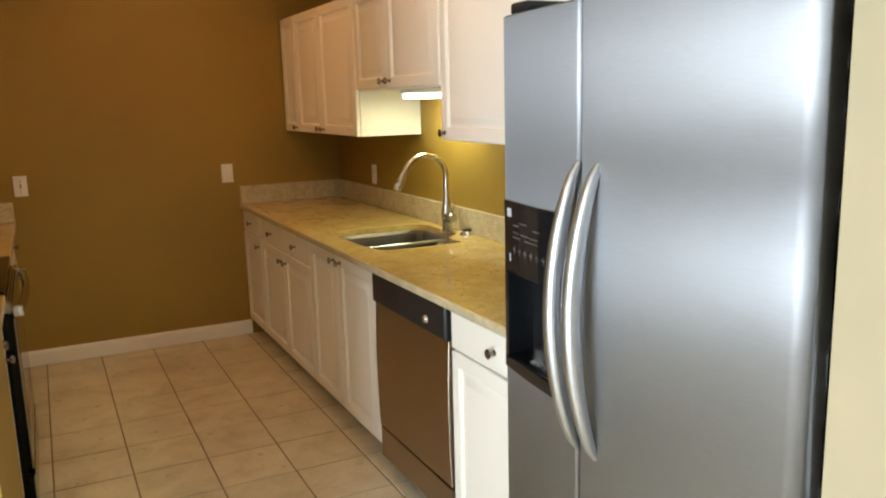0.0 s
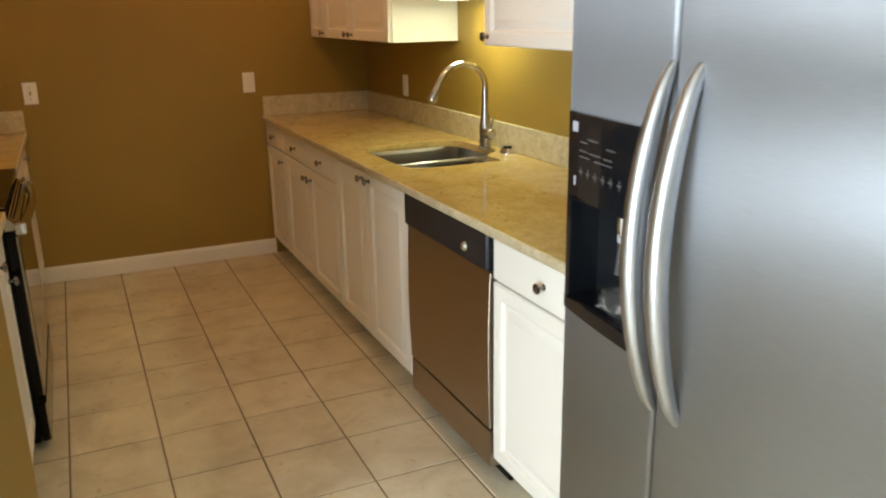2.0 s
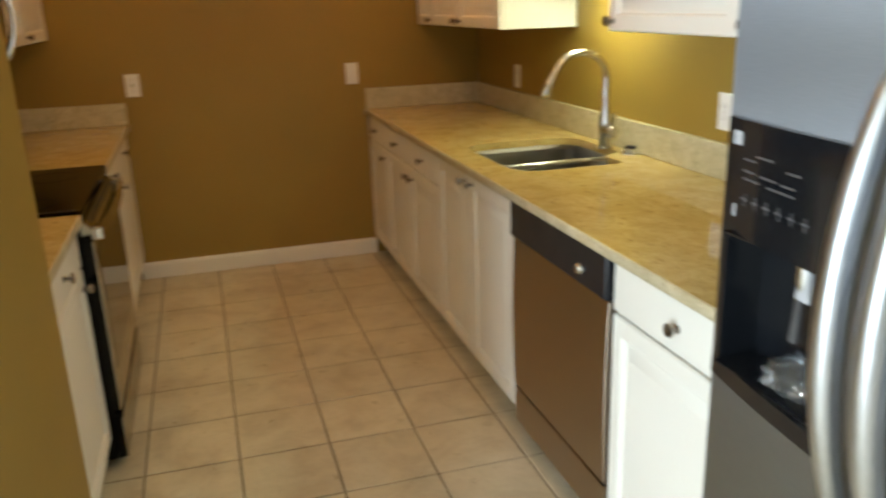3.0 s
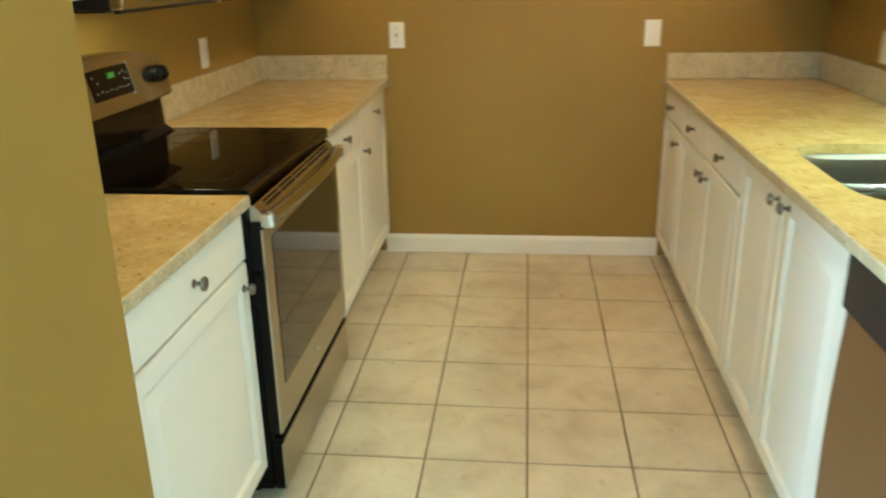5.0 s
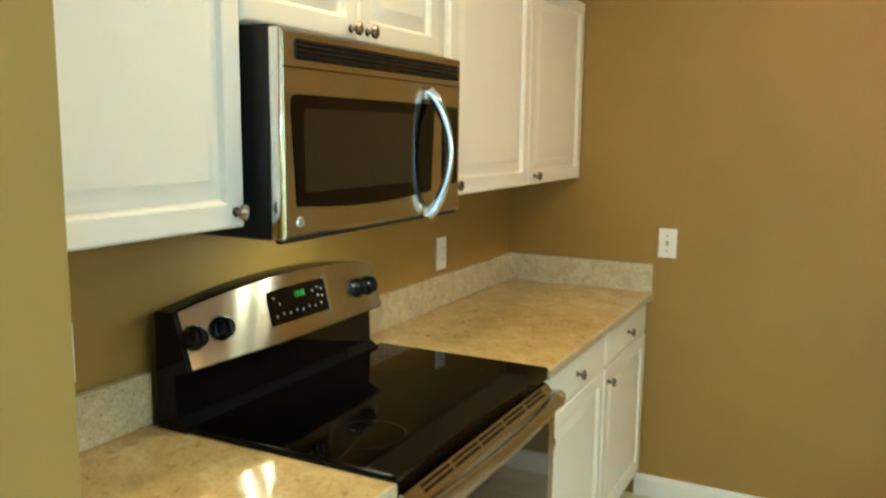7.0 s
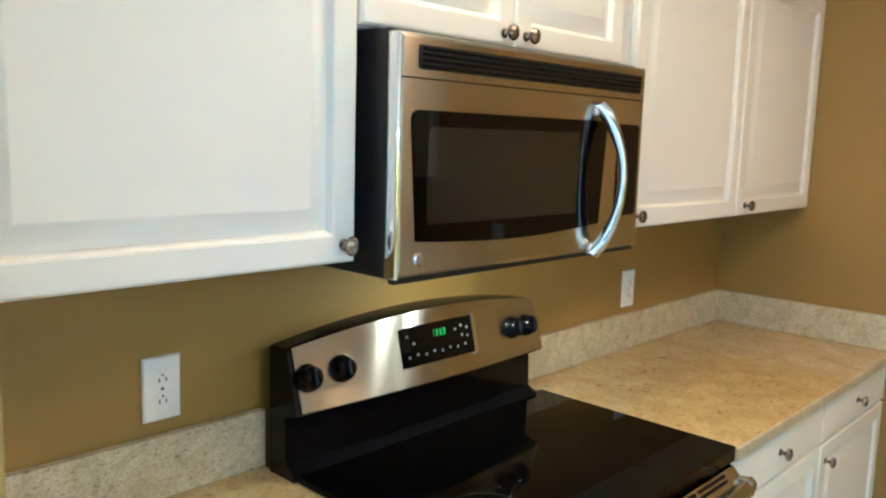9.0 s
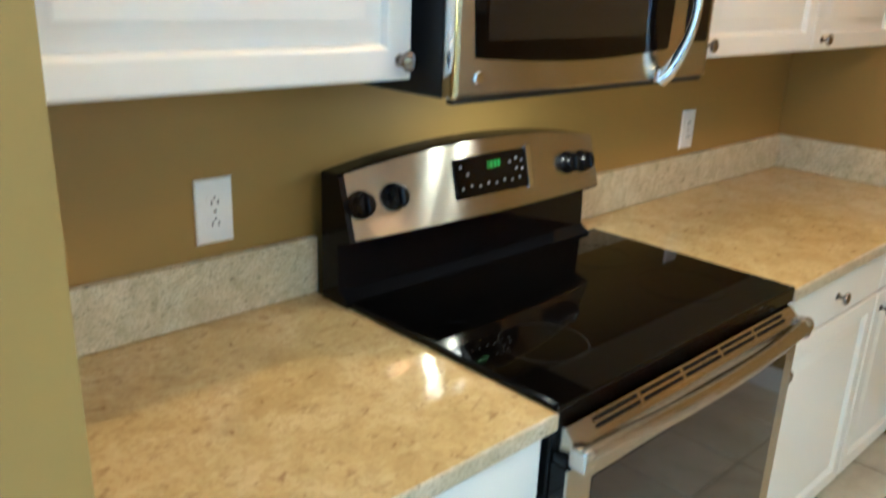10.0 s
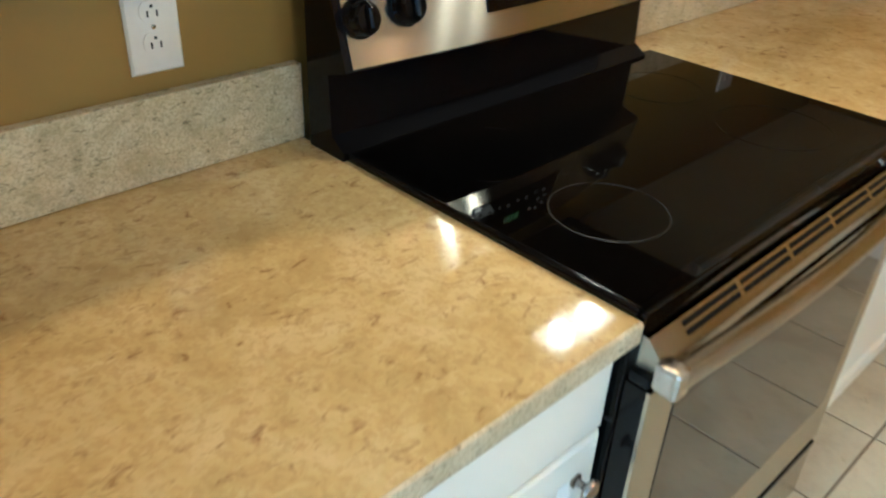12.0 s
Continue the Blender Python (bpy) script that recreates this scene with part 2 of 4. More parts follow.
def prism(P, pts, n0, n1, soft=0.0):
    """A flat outline given a thickness, with a small chamfer in front."""
    rings = [[P(u, v, n0) for u, v in pts], [P(u, v, n1 - soft) for u, v in pts]]
    if soft:
        cu, cv = sum(p[0] for p in pts) / len(pts), sum(p[1] for p in pts) / len(pts)
        ru, rv = max(abs(p[0] - cu) for p in pts), max(abs(p[1] - cv) for p in pts)
        rings.append([P(cu + (u - cu) * (1 - soft / ru), cv + (v - cv) * (1 - soft / rv), n1) for u, v in pts])
    return loft(rings)


def link(name, bm, mat, smooth=True):
    me = bpy.data.meshes.new(name)
    if smooth:
        areas = {f: f.calc_area() for f in bm.faces}
        for f in bm.faces:
            f.smooth = True
        for e in bm.edges:
            if len(e.link_faces) == 2:
                turn = e.calc_face_angle(0.0)
                small, large = sorted(areas[f] for f in e.link_faces)
                e.smooth = turn < radians(25) and not (turn > radians(10) and large > 6 * small)
    bm.to_mesh(me)
    bm.free()
    me.materials.append(mat)
    return new(name, me)


def part(name, bm, mat, parent, label=""):
    """One mesh object under a thing or under a part."""
    ob = link(name, bm, mat)
    base = Matrix.Identity(4)
    p = parent
    while p:
        base = p.matrix_basis if p.parent is None else base
        p = p.parent
    ob.parent = parent
    if parent.parent is None:
        ob.matrix_parent_inverse = base.inverted()
    return tagged(ob, label) if label else ob


def thing(name, at, label, category, group="", kind=""):
    ob = new(name)
    ob.empty_display_size = 0.05
    ob.matrix_basis = Matrix.Translation(at)
    return tagged(ob, label, category, group, kind)


def solid(name, bm, mat, label="", category="", kind="", group=""):
    return tagged(link(name, bm, mat), label, category, group, kind)


def on_left(face):
    """Maps along, up, out to the stove side, whose fronts look to +x."""
    return lambda u, v, n: Vector((face + n, u, v))


def on_right(face):
    return lambda u, v, n: Vector((face - n, u, v))


def on_far(face):
    return lambda u, v, n: Vector((u, face - n, v))


DOOR = [(0.0, 0.0), (0.0, 0.015), (0.004, 0.0195), (0.008, 0.0205), (0.044, 0.0205), (0.048, 0.0190), (0.054, 0.0085), (0.061, 0.0075), (0.068, 0.0085), (0.086, 0.0185), (0.092, 0.0197)]
DRAWER = [(0.0, 0.0), (0.0, 0.015), (0.004, 0.0195), (0.010, 0.0205)]


def knob(P, u, v, parent, n0=0.0205):
    o, tip = P(u, v, n0), P(u, v, n0 + 1) - P(u, v, n0)
    prof = [(0.0095, -0.001), (0.0095, 0.002), (0.0055, 0.004), (0.0045, 0.012), (0.008, 0.015), (0.0145, 0.019), (0.0160, 0.0225), (0.0145, 0.026), (0.009, 0.0285), (0.0005, 0.0295)]
    part("knob", lathe(o, tip, prof, 18), M_KNOB, parent, "round dark pewter knob")


def cabinet(name, P, depth, u0, u1, v0, v1, fronts, label, toe=0.0, group="", body_top=None):
    """Carcass with doors and drawer fronts: (kind, u0, u1, v0, v1, knob u, knob v)."""
    c = P((u0 + u1) / 2, v0 - toe, -depth / 2)
    root = thing(name, c, label, "cabinet", group)
    part("body", ubox(P, u0, u1, v0, body_top or v1, -depth, -0.001, 0.002), M_CABIN, root)
    if body_top:
        part("face_rail", ubox(P, u0, u1, body_top + 0.001, v1, -0.02, -0.001), M_CABIN, root)
    if toe:
        part("toe_kick", ubox(P, u0, u1, v0 - toe, v0 - 0.001, -depth, -0.065), M_CABIN, root)
    for kind, a, c0, d, e, ku, kv in fronts:
        ob = part(kind, ring_panel(P, a, c0, d, e, DOOR if kind == "door" else DRAWER), M_CAB, root)
        if ku is not None:
            knob(P, ku, kv, ob)
    return root


# ---- structure ----
T = 0.12


def wall(name, lo, hi, mat, label):
    return solid(name, bbox(bmesh.new(), lo, hi), mat, label, "wall", "structure")


wall("wall_left", (XL - T, STUB1, 0), (XL, YF, CEIL), M_WALL, "olive tan painted kitchen wall behind the stove")
wall("wall_far", (XL - T, YF, 0), (XR + T, YF + T, CEIL), M_WALL, "olive tan painted end wall of the kitchen")
wall("wall_right", (XR, 0.932, 0), (XR + T, YF, CEIL), M_WALL, "olive tan painted kitchen wall behind the sink")
wall("wall_stub", (RX0 - T, STUB0, 0), (STUBX, STUB1, CEIL), M_WALL, "olive tan painted stub wall beside the stove run")
wall("wall_near", (RX1, RY0, 0), (XR + T, 0.932, CEIL), M_CREAM, "cream painted wall beside the refrigerator")


def window_wall(name, axis, lo, hi, w0, w1, z0, z1, label):
    """A wall along x or y with one window hole through it."""
    k = 1 if axis == "y" else 0
    bm = bmesh.new()

    def piece(a, c, za, zc):
        p, q = list(lo), list(hi)
        p[k], q[k], p[2], q[2] = a, c, za, zc
        bbox(bm, p, q)

    piece(lo[k], w0, 0, CEIL)
    piece(w1, hi[k], 0, CEIL)
    piece(w0, w1, 0, z0)
    piece(w0, w1, z1, CEIL)
    return solid(name, bm, M_CREAM, label, "wall", "structure")


window_wall("wall_west", "y", (RX0 - T, RY0 - T, 0), (RX0, STUB0, CEIL), -1.15, 0.65, 0.08, 2.15, "unseen cream painted living room wall with an assumed window")
window_wall("wall_south", "x", (RX0, RY0 - T, 0), (RX1, RY0, CEIL), -2.4, 0.2, 0.95, 2.3, "unseen cream painted living room wall with an assumed window")


def window(name, P, u0, u1, v0, v1, rail=None):
    root = thing(name, P((u0 + u1) / 2, v0, 0), "assumed white framed window out of view, with two clear panes", "window", kind="structure")
    for a, c, d, e in ((u0, u1, v0, v0 + 0.05), (u0, u1, v1 - 0.05, v1), (u0, u0 + 0.05, v0 + 0.05, v1 - 0.05), (u1 - 0.05, u1, v0 + 0.05, v1 - 0.05), ((u0 + u1) / 2 - 0.025, (u0 + u1) / 2 + 0.025, v0 + 0.05, v1 - 0.05)):
        part("window_frame", ubox(P, a, c, d, e, -0.10, -0.04, 0.004), M_TRIM, root)
    # assumed rail, level with the gap between the two daylight lamps
    if rail:
        part("meeting_rail", ubox(P, u0 + 0.05, u1 - 0.05, rail - 0.03, rail + 0.03, -0.062, -0.03, 0.004), M_TRIM, root)
    mid = (u0 + u1) / 2
    for a, c in ((u0 + 0.05, mid - 0.025), (mid + 0.025, u1 - 0.05)):
        pane = part("pane", ubox(P, a, c, v0 + 0.05, v1 - 0.05, -0.073, -0.068), M_PANE, root)
        pane.visible_shadow = False
    part("window_sill", ubox(P, u0 - 0.03, u1 + 0.03, v0 - 0.03, v0 - 0.002, -0.02, 0.05, 0.004), M_TRIM, root)


window("window_1", on_left(RX0), -1.15, 0.65, 0.08, 2.15, 1.28)
window("window_2", lambda u, v, n: Vector((u, RY0 + n, v)), -2.4, 0.2, 0.95, 2.3)
solid("ceiling", bbox(bmesh.new(), (RX0 - T, RY0 - T, CEIL), (XR + T, YF + T, CEIL + 0.1)), M_CEIL, "white painted ceiling", "ceiling", "structure")
solid("ground", bbox(bmesh.new(), (-60, -60, -0.4), (60, 60, -0.3)), paint("lawn", (0.07, 0.10, 0.04), 0.9, 0.3), "grass outside the windows", "ground", "structure")


def baseboard(P, a, c, h=0.095):
    rings = [[P(u, 0.003, 0.0), P(u, 0.003, 0.014), P(u, h - 0.018, 0.014), P(u, h - 0.008, 0.010), P(u, h, 0.005), P(u, h, 0.0)] for u in (a, c)]
    return solid("baseboard", loft(rings), M_TRIM, "white painted wooden baseboard", "baseboard", "structure")


baseboard(on_far(YF), -0.29, 1.052)
baseboard(on_right(RX1), RY0, 0.932)
baseboard(lambda u, v, n: Vector((u, STUB0 - n, v)), RX0, STUBX)

# ---- stove side: base cabinets, counters ----
LP, RP = on_left(-0.292), on_right(1.062)
LD, RD = 0.586, 0.656
ZB, ZT = 0.10, HC - 0.032          # carcass bottom and top
ZD = 0.700                         # between drawer and door
G = 0.003


def unit(u0, u1, knob_side, drawers=1):
    out = []
    if drawers:
        out.append(("drawer_front", u0 + G, u1 - G, ZD + 0.004, ZT - 0.004, (u0 + u1) / 2, 0.765))
    kv = 0.642 if drawers else 0.80
    ku = u1 - 0.042 if knob_side > 0 else u0 + 0.042
    out.append(("door", u0 + G, u1 - G, ZB + 0.010, ZD - 0.004 if drawers else ZT - 0.004, ku, kv))
    return out


WHITE = "white raised-panel base cabinet with a drawer"
cabinet("base_cabinet", LP, LD, STUB1 + 0.001, 3.333, ZB, ZT, unit(2.708, 3.333, 1), WHITE + " beside the stove", 0.09, "base cabinets")
cabinet("base_cabinet", LP, LD, 4.137, 4.762, ZB, ZT, unit(4.139, 4.762, -1), WHITE + " past the stove", 0.09, "base cabinets")
cabinet("base_cabinet", LP, LD, 4.764, YF - 0.001, ZB, ZT, unit(4.764, 5.352, -1), WHITE + " in the corner", 0.09, "base cabinets")


def front_edge(top, x_in, x_out, u_lo, u_hi):
    """The honed nosing along a counter's front: eased top and bottom arrises."""
    prof = [(0.0, 0.0005), (0.45, 0.0008), (0.8, 0.0022), (1.0, 0.006), (1.0, 0.025), (0.8, 0.0285), (0.45, 0.0296), (0.0, 0.030)]
    rings = [[(x_in + (x_out - x_in) * k, u, HC - d) for k, d in prof] for u in (u_lo + 0.0005, u_hi - 0.0005)]
    part("front_edge", loft(rings), M_GRANE, top, "honed greyish granite edge")
    return top


def slab(u_lo, u_hi, name, x_back, x_front, label):
    bm = bbox(bmesh.new(), (x_back, u_lo, HC - 0.030), (x_front - 0.005, u_hi, HC), 0.001)
    return front_edge(solid(name, bm, M_GRAN, label, "countertop"), x_front - 0.0048, x_front, u_lo, u_hi)


slab(STUB1 + 0.001, 3.335, "countertop", XL + 0.001, XC, "polished tan speckled granite countertop between wall and stove")
slab(4.135, YF - 0.001, "countertop", XL + 0.001, XC, "polished tan speckled granite countertop past the stove")


def splash(lo, hi, label):
    return solid("backsplash", bbox(bmesh.new(), lo, hi, 0.002), M_GRANS, label, "backsplash")


S0, S1 = HC + 0.001, HC + 0.116
splash((XL + 0.001, STUB1 + 0.022, S0), (XL + 0.021, 3.335, S1), "pale speckled granite upstand along the wall beside the stove")
splash((XL + 0.001, 4.135, S0), (XL + 0.021, YF - 0.022, S1), "pale speckled granite upstand along the wall past the stove")
splash((XL + 0.001, YF - 0.021, S0), (XC - 0.002, YF - 0.001, S1), "pale speckled granite upstand on the end wall over the stove counter")
splash((XL + 0.001, STUB1 + 0.001, S0), (XC - 0.002, STUB1 + 0.021, S1), "pale speckled granite upstand against the stub wall")

# ---- stove side: wall cabinets ----
LU = on_left(-0.592)
UD, UB, UT = 0.287, 1.312, 2.02
UPW = "white raised-panel wall cabinet"
cabinet("wall_cabinet", LU, UD, STUB1 + 0.001, 3.317, UB, UT, [("door", 2.706, 3.315, UB + 0.002, UT - 0.01, 3.289, 1.344)], UPW + " with one door beside the microwave", group="wall cabinets")
cabinet("wall_cabinet", LU, UD, 3.319, 4.098, 1.690, UT, [("door", 3.322, 3.704, 1.694, UT - 0.01, 3.672, 1.718), ("door", 3.708, 4.095, 1.694, UT - 0.01, 3.738, 1.718)], UPW + " with two short doors over the microwave", group="wall cabinets")
cabinet("wall_cabinet", LU, UD, 4.100, YF - 0.001, UB, UT, [("door", 4.16, 4.764, UB + 0.002, UT - 0.01, 4.192, 1.344), ("door", 4.770, YF - 0.006, UB + 0.002, UT - 0.01, 4.824, 1.344)], UPW + " with two doors in the corner", group="wall cabinets")

# ---- sink side: base cabinets ----
cabinet("base_cabinet", RP, RD, 4.912, YF - 0.001, ZB, ZT, unit(4.925, 5.348, -1), WHITE + " in the corner", 0.09, "base cabinets")
mid = 4.425
cabinet("base_cabinet", RP, RD, 3.945, 4.910, ZB, ZT, unit(mid, 4.910, -1) + unit(3.945, mid, 1), "wide white base cabinet with two drawers and two doors", 0.09, "base cabinets")
cabinet("sink_cabinet", RP, RD, 3.086, 3.943, ZB, ZT, unit(3.535, 3.943, -1, 0) + unit(3.086, 3.535, 1, 0), "white sink base cabinet with two tall doors", 0.09, "base cabinets", 0.58)
cabinet("base_cabinet", RP, RD, 1.840, 2.436, ZB, ZT, unit(1.870, 2.436, -1), WHITE + " beside the dishwasher", 0.09, "base cabinets")

# ---- sink side: wall cabinets ----
RU = on_right(1.381)
RUD = 0.338
cabinet("wall_cabinet", RU, RUD, 5.062, YF - 0.001, 1.318, 2.02, [("door", 5.066, YF - 0.008, 1.320, 2.01, 5.092, 1.346)], UPW + " with one narrow door in the corner", group="wall cabinets")
cabinet("wall_cabinet", RU, RUD, 4.050, 5.060, 1.318, 2.02, [("door", 4.054, 4.607, 1.320, 2.01, 4.574, 1.346), ("door", 4.613, 5.056, 1.320, 2.01, 4.646, 1.346)], UPW + " with two doors and a lit side", group="wall cabinets")
cabinet("wall_cabinet", RU, RUD, 3.104, 4.048, 1.550, 2.02, [("door", 3.108, 3.641, 1.553, 2.01, 3.606, 1.586), ("door", 3.647, 4.044, 1.553, 2.01, 3.682, 1.586)], UPW + " with two short doors over the sink", group="wall cabinets")
cabinet("wall_cabinet", RU, RUD, 1.842, 3.102, 1.335, 2.02, [("door", 2.46, 3.098, 1.337, 2.01, 3.068, 1.368), ("door", 1.846, 2.454, 1.337, 2.01, 2.42, 1.368)], UPW + " beside the refrigerator", group="wall cabinets")
cabinet("wall_cabinet", on_right(1.12), 0.599, 0.95, 1.838, 1.745, 2.10, [("door", 0.955, 1.362, 1.748, 2.09, 1.33, 1.78), ("door", 1.368, 1.834, 1.748, 2.09, 1.40, 1.78)], UPW + " over the refrigerator", group="wall cabinets")

# under-cabinet fluorescent lamp
lamp = thing("undercabinet_lamp", (1.575, 3.67, 1.548), "lit white under-cabinet fluorescent lamp over the sink", "lamp")
part("housing", bbox(bmesh.new(), (1.50, 3.46, 1.527), (1.65, 3.82, 1.5485), 0.004), M_PLATE, lamp)
part("diffuser", bbox(bmesh.new(), (1.51, 3.47, 1.503), (1.64, 3.81, 1.5265), 0.008), M_TUBE, lamp, "glowing ribbed lamp diffuser")

# ---- sink side: counter with sink ----
SX, SY, SA, SB = 1.400, 3.635, 0.250, 0.310     # middle of the cut-out and its half sizes


def squircle(cx, cy, a, c, power, th):
    r = (abs(math.cos(th) / a) ** power + abs(math.sin(th) / c) ** power) ** (-1 / power)
    return cx + r * math.cos(th), cy + r * math.sin(th)


def to_rect(x0, x1, y0, y1, cx, cy, th):
    dx, dy = math.cos(th), math.sin(th)
    kx = ((x1 if dx > 0 else x0) - cx) / dx if abs(dx) > 1e-9 else 1e9
    ky = ((y1 if dy > 0 else y0) - cy) / dy if abs(dy) > 1e-9 else 1e9
    k = min(kx, ky)
    return cx + k * dx, cy + k * dy


CX0, CX1 = 1.031, XR - 0.001
bm = bmesh.new()
bbox(bm, (CX0, 1.840, HC - 0.030), (CX1, 3.10, HC), 0)
bbox(bm, (CX0, 4.05, HC - 0.030), (CX1, YF - 0.001, HC), 0)
angles = {2 * math.pi * k / 72 for k in range(72)}
for x, y in ((CX0, 3.10), (CX1, 3.10), (CX0, 4.05), (CX1, 4.05)):
    angles.add(math.atan2(y - SY, x - SX) % (2 * math.pi))
angles = sorted(angles)


def notch(x, y):
    """The near bowl stops short of the back, which gives the cut-out its step."""
    k = min(1.0, max(0.0, (y - 3.46) / 0.09))
    return min(x, 1.565 + 0.09 * k * k * (3 - 2 * k)), y


hole = [notch(*squircle(SX, SY, SA, SB, 5.5, th)) for th in angles]
edge = [to_rect(CX0, CX1, 3.10, 4.05, SX, SY, th) for th in angles]
loft([[(*p, HC - 0.030) for p in edge], [(*p, HC) for p in edge], [(*p, HC) for p in hole], [(*p, HC - 0.030) for p in hole], [(*p, HC - 0.030) for p in edge]], False, False, bm=bm)
front_edge(solid("countertop", bm, M_GRAN, "long polished tan granite countertop with a sink cut-out", "countertop"), CX0 - 0.0002, 1.026, 1.840, YF - 0.001)
splash((XR - 0.021, 1.840, S0), (XR - 0.001, 3.5985, S1), "pale speckled granite upstand between sink and refrigerator")
splash((XR - 0.021, 3.6000, S0), (XR - 0.001, YF - 0.022, S1), "pale speckled granite upstand along the wall behind the sink")
splash((CX0 + 0.003, YF - 0.021, S0), (XR - 0.001, YF - 0.001, S1), "pale speckled granite upstand on the end wall over the sink counter")

sink = thing("kitchen_sink", (SX, SY, HC - 0.22), "undermounted double bowl stainless steel sink", "sink")


def bowl(cy, half, cx, a, depth, name):
    th = [2 * math.pi * k / 48 for k in range(48)]
    rings = [[(*squircle(cx, cy, a + g, half + g, p, t), HC - 0.032 - d) for t in th] for g, p, d in ((0.02, 10, 0.0), (0.0, 9, 0.001), (-0.004, 8, 0.02), (-0.010, 7, depth - 0.03), (-0.022, 6, depth - 0.008), (-0.05, 5, depth), (-min(a, half) + 0.035, 2, depth + 0.004))]
    ob = part(name, loft(rings, False, True), M_SINK, sink)
    part("drain", lathe((cx, cy, HC - 0.032 - depth - 0.003), (0, 0, 1), [(0.045, 0.0), (0.045, 0.003), (0.036, 0.004), (0.030, 0.001), (0.001, 0.001)], 24), M_CHROME, ob, "chrome drain ring")


bowl(3.768, 0.180, SX, SA + 0.004, 0.19, "large_bowl")
bowl(3.445, 0.123, SX - 0.042, SA - 0.038, 0.15, "small_bowl")
part("divider", tube([(SX - SA - 0.005, 3.583, HC - 0.040), (SX - 0.1, 3.572, HC - 0.037), (SX + 0.1, 3.572, HC - 0.037), (SX + SA + 0.005, 3.583, HC - 0.040)], 0.016, 12), M_SINK, sink)
part("flange", bbox(bmesh.new(), (SX + SA - 0.070, 3.320, HC - 0.044), (SX + SA + 0.02, 3.560, HC - 0.034), 0.003), M_SINK, sink)

FX, FY = 1.640, 3.622
faucet = thing("faucet", (FX, FY, HC), "tall brushed nickel pull-down gooseneck faucet", "faucet")
part("body", lathe((FX, FY, HC), (0, 0, 1), [(0.030, 0.0), (0.030, 0.006), (0.026, 0.010), (0.024, 0.06), (0.027, 0.075), (0.024, 0.10), (0.018, 0.15), (0.0145, 0.17), (0.001, 0.17)], 24), M_NICKEL, faucet)
arch = [(FX, FY, HC + 0.15), (FX, FY, HC + 0.25)]
for k in range(0, 11):
    a = radians(15 * k)
    arch.append((FX - 0.115 + 0.115 * math.cos(a), FY - 0.002 * k, HC + 0.270 + 0.105 * math.sin(a)))
arch += [(FX - 0.232, FY - 0.022, HC + 0.297)]
part("spout", tube(arch, 0.0135, 14), M_NICKEL, faucet)
part("spray_head", tube([(FX - 0.231, FY - 0.022, HC + 0.299), (FX - 0.243, FY - 0.025, HC + 0.278), (FX - 0.268, FY - 0.031, HC + 0.232), (FX - 0.272, FY - 0.032, HC + 0.224)], [0.0150, 0.0170, 0.0205, 0.0175], 16), M_NICKEL, faucet)
hub = part("valve_hub", tube([(FX, FY, HC + 0.074), (FX - 0.004, FY - 0.030, HC + 0.074), (FX - 0.008, FY - 0.074, HC + 0.073), (FX - 0.008, FY - 0.080, HC + 0.073)], [0.022, 0.023, 0.024, 0.019], 16), M_NICKEL, faucet)
part("lever", tube([(FX - 0.006, FY - 0.062, HC + 0.090), (FX - 0.004, FY - 0.075, HC + 0.125), (FX - 0.002, FY - 0.083, HC + 0.150)], [0.007, 0.006, 0.005], 10), M_NICKEL, hub)

cap = thing("air_switch_button", (1.665, 3.462, HC), "chrome garbage disposal button set in the counter", "button")
part("collar", lathe((1.665, 3.462, HC), (0, 0, 1), [(0.036, 0), (0.036, 0.005), (0.031, 0.012), (0.026, 0.022), (0.024, 0.024), (0.001, 0.024)], 24), M_CHROME, cap)
part("plunger", lathe((1.665, 3.462, HC + 0.023), (0, 0, 1), [(0.021, 0), (0.021, 0.007), (0.018, 0.010), (0.001, 0.010)], 20), M_BPLAST, cap, "black push button")

# ---- dishwasher ----
dw = thing("dishwasher", (1.38, 2.761, 0.0), "stainless steel dishwasher with a black control panel", "dishwasher")
y0, y1 = 2.440, 3.082
DP = on_right(1.066)
part("tub", ubox(DP, y0 + 0.004, y1 - 0.004, 0.09, ZT - 0.003, -0.60, -0.001), M_BPLAST, dw)
rings = []
for k in range(9):
    v = 0.205 + (0.718 - 0.205) * k / 8
    nn = 0.028 + 0.006 * math.sin(math.pi * k / 8)
    rings.append([DP(y0 + 0.004, v, 0.0), DP(y0 + 0.004, v, nn - 0.002), DP(y0 + 0.006, v, nn), DP(y1 - 0.006, v, nn), DP(y1 - 0.004, v, nn - 0.002), DP(y1 - 0.004, v, 0.0)])
part("door", loft(rings), M_DW, dw)
panel = part("control_panel", prism(DP, rr(y0 + 0.003, y1 - 0.003, 0.722, 0.843, 0.006), 0.0, 0.040, 0.006), M_BPLAST, dw, "black control panel")
part("dial", lathe(DP(2.580, 0.768, 0.040), (-1, 0, 0), [(0.016, 0), (0.016, 0.004), (0.013, 0.010), (0.011, 0.013), (0.001, 0.013)], 20), M_NICKEL, panel, "silver cycle dial")
part("kick_panel", ubox(DP, y0 + 0.006, y1 - 0.006, 0.070, 0.196, -0.02, 0.027, 0.003), M_DW, dw)
part("toe_panel", ubox(DP, y0 + 0.006, y1 - 0.006, 0.0, 0.05, -0.06, -0.045), M_BLACK, dw)

# ---- refrigerator ----
fr = thing("refrigerator", (1.25, 1.35, 0), "side-by-side stainless steel refrigerator with an ice dispenser", "refrigerator")
FY0, FY1, FYG, FTOP = 0.960, 1.794, 1.447, 1.680


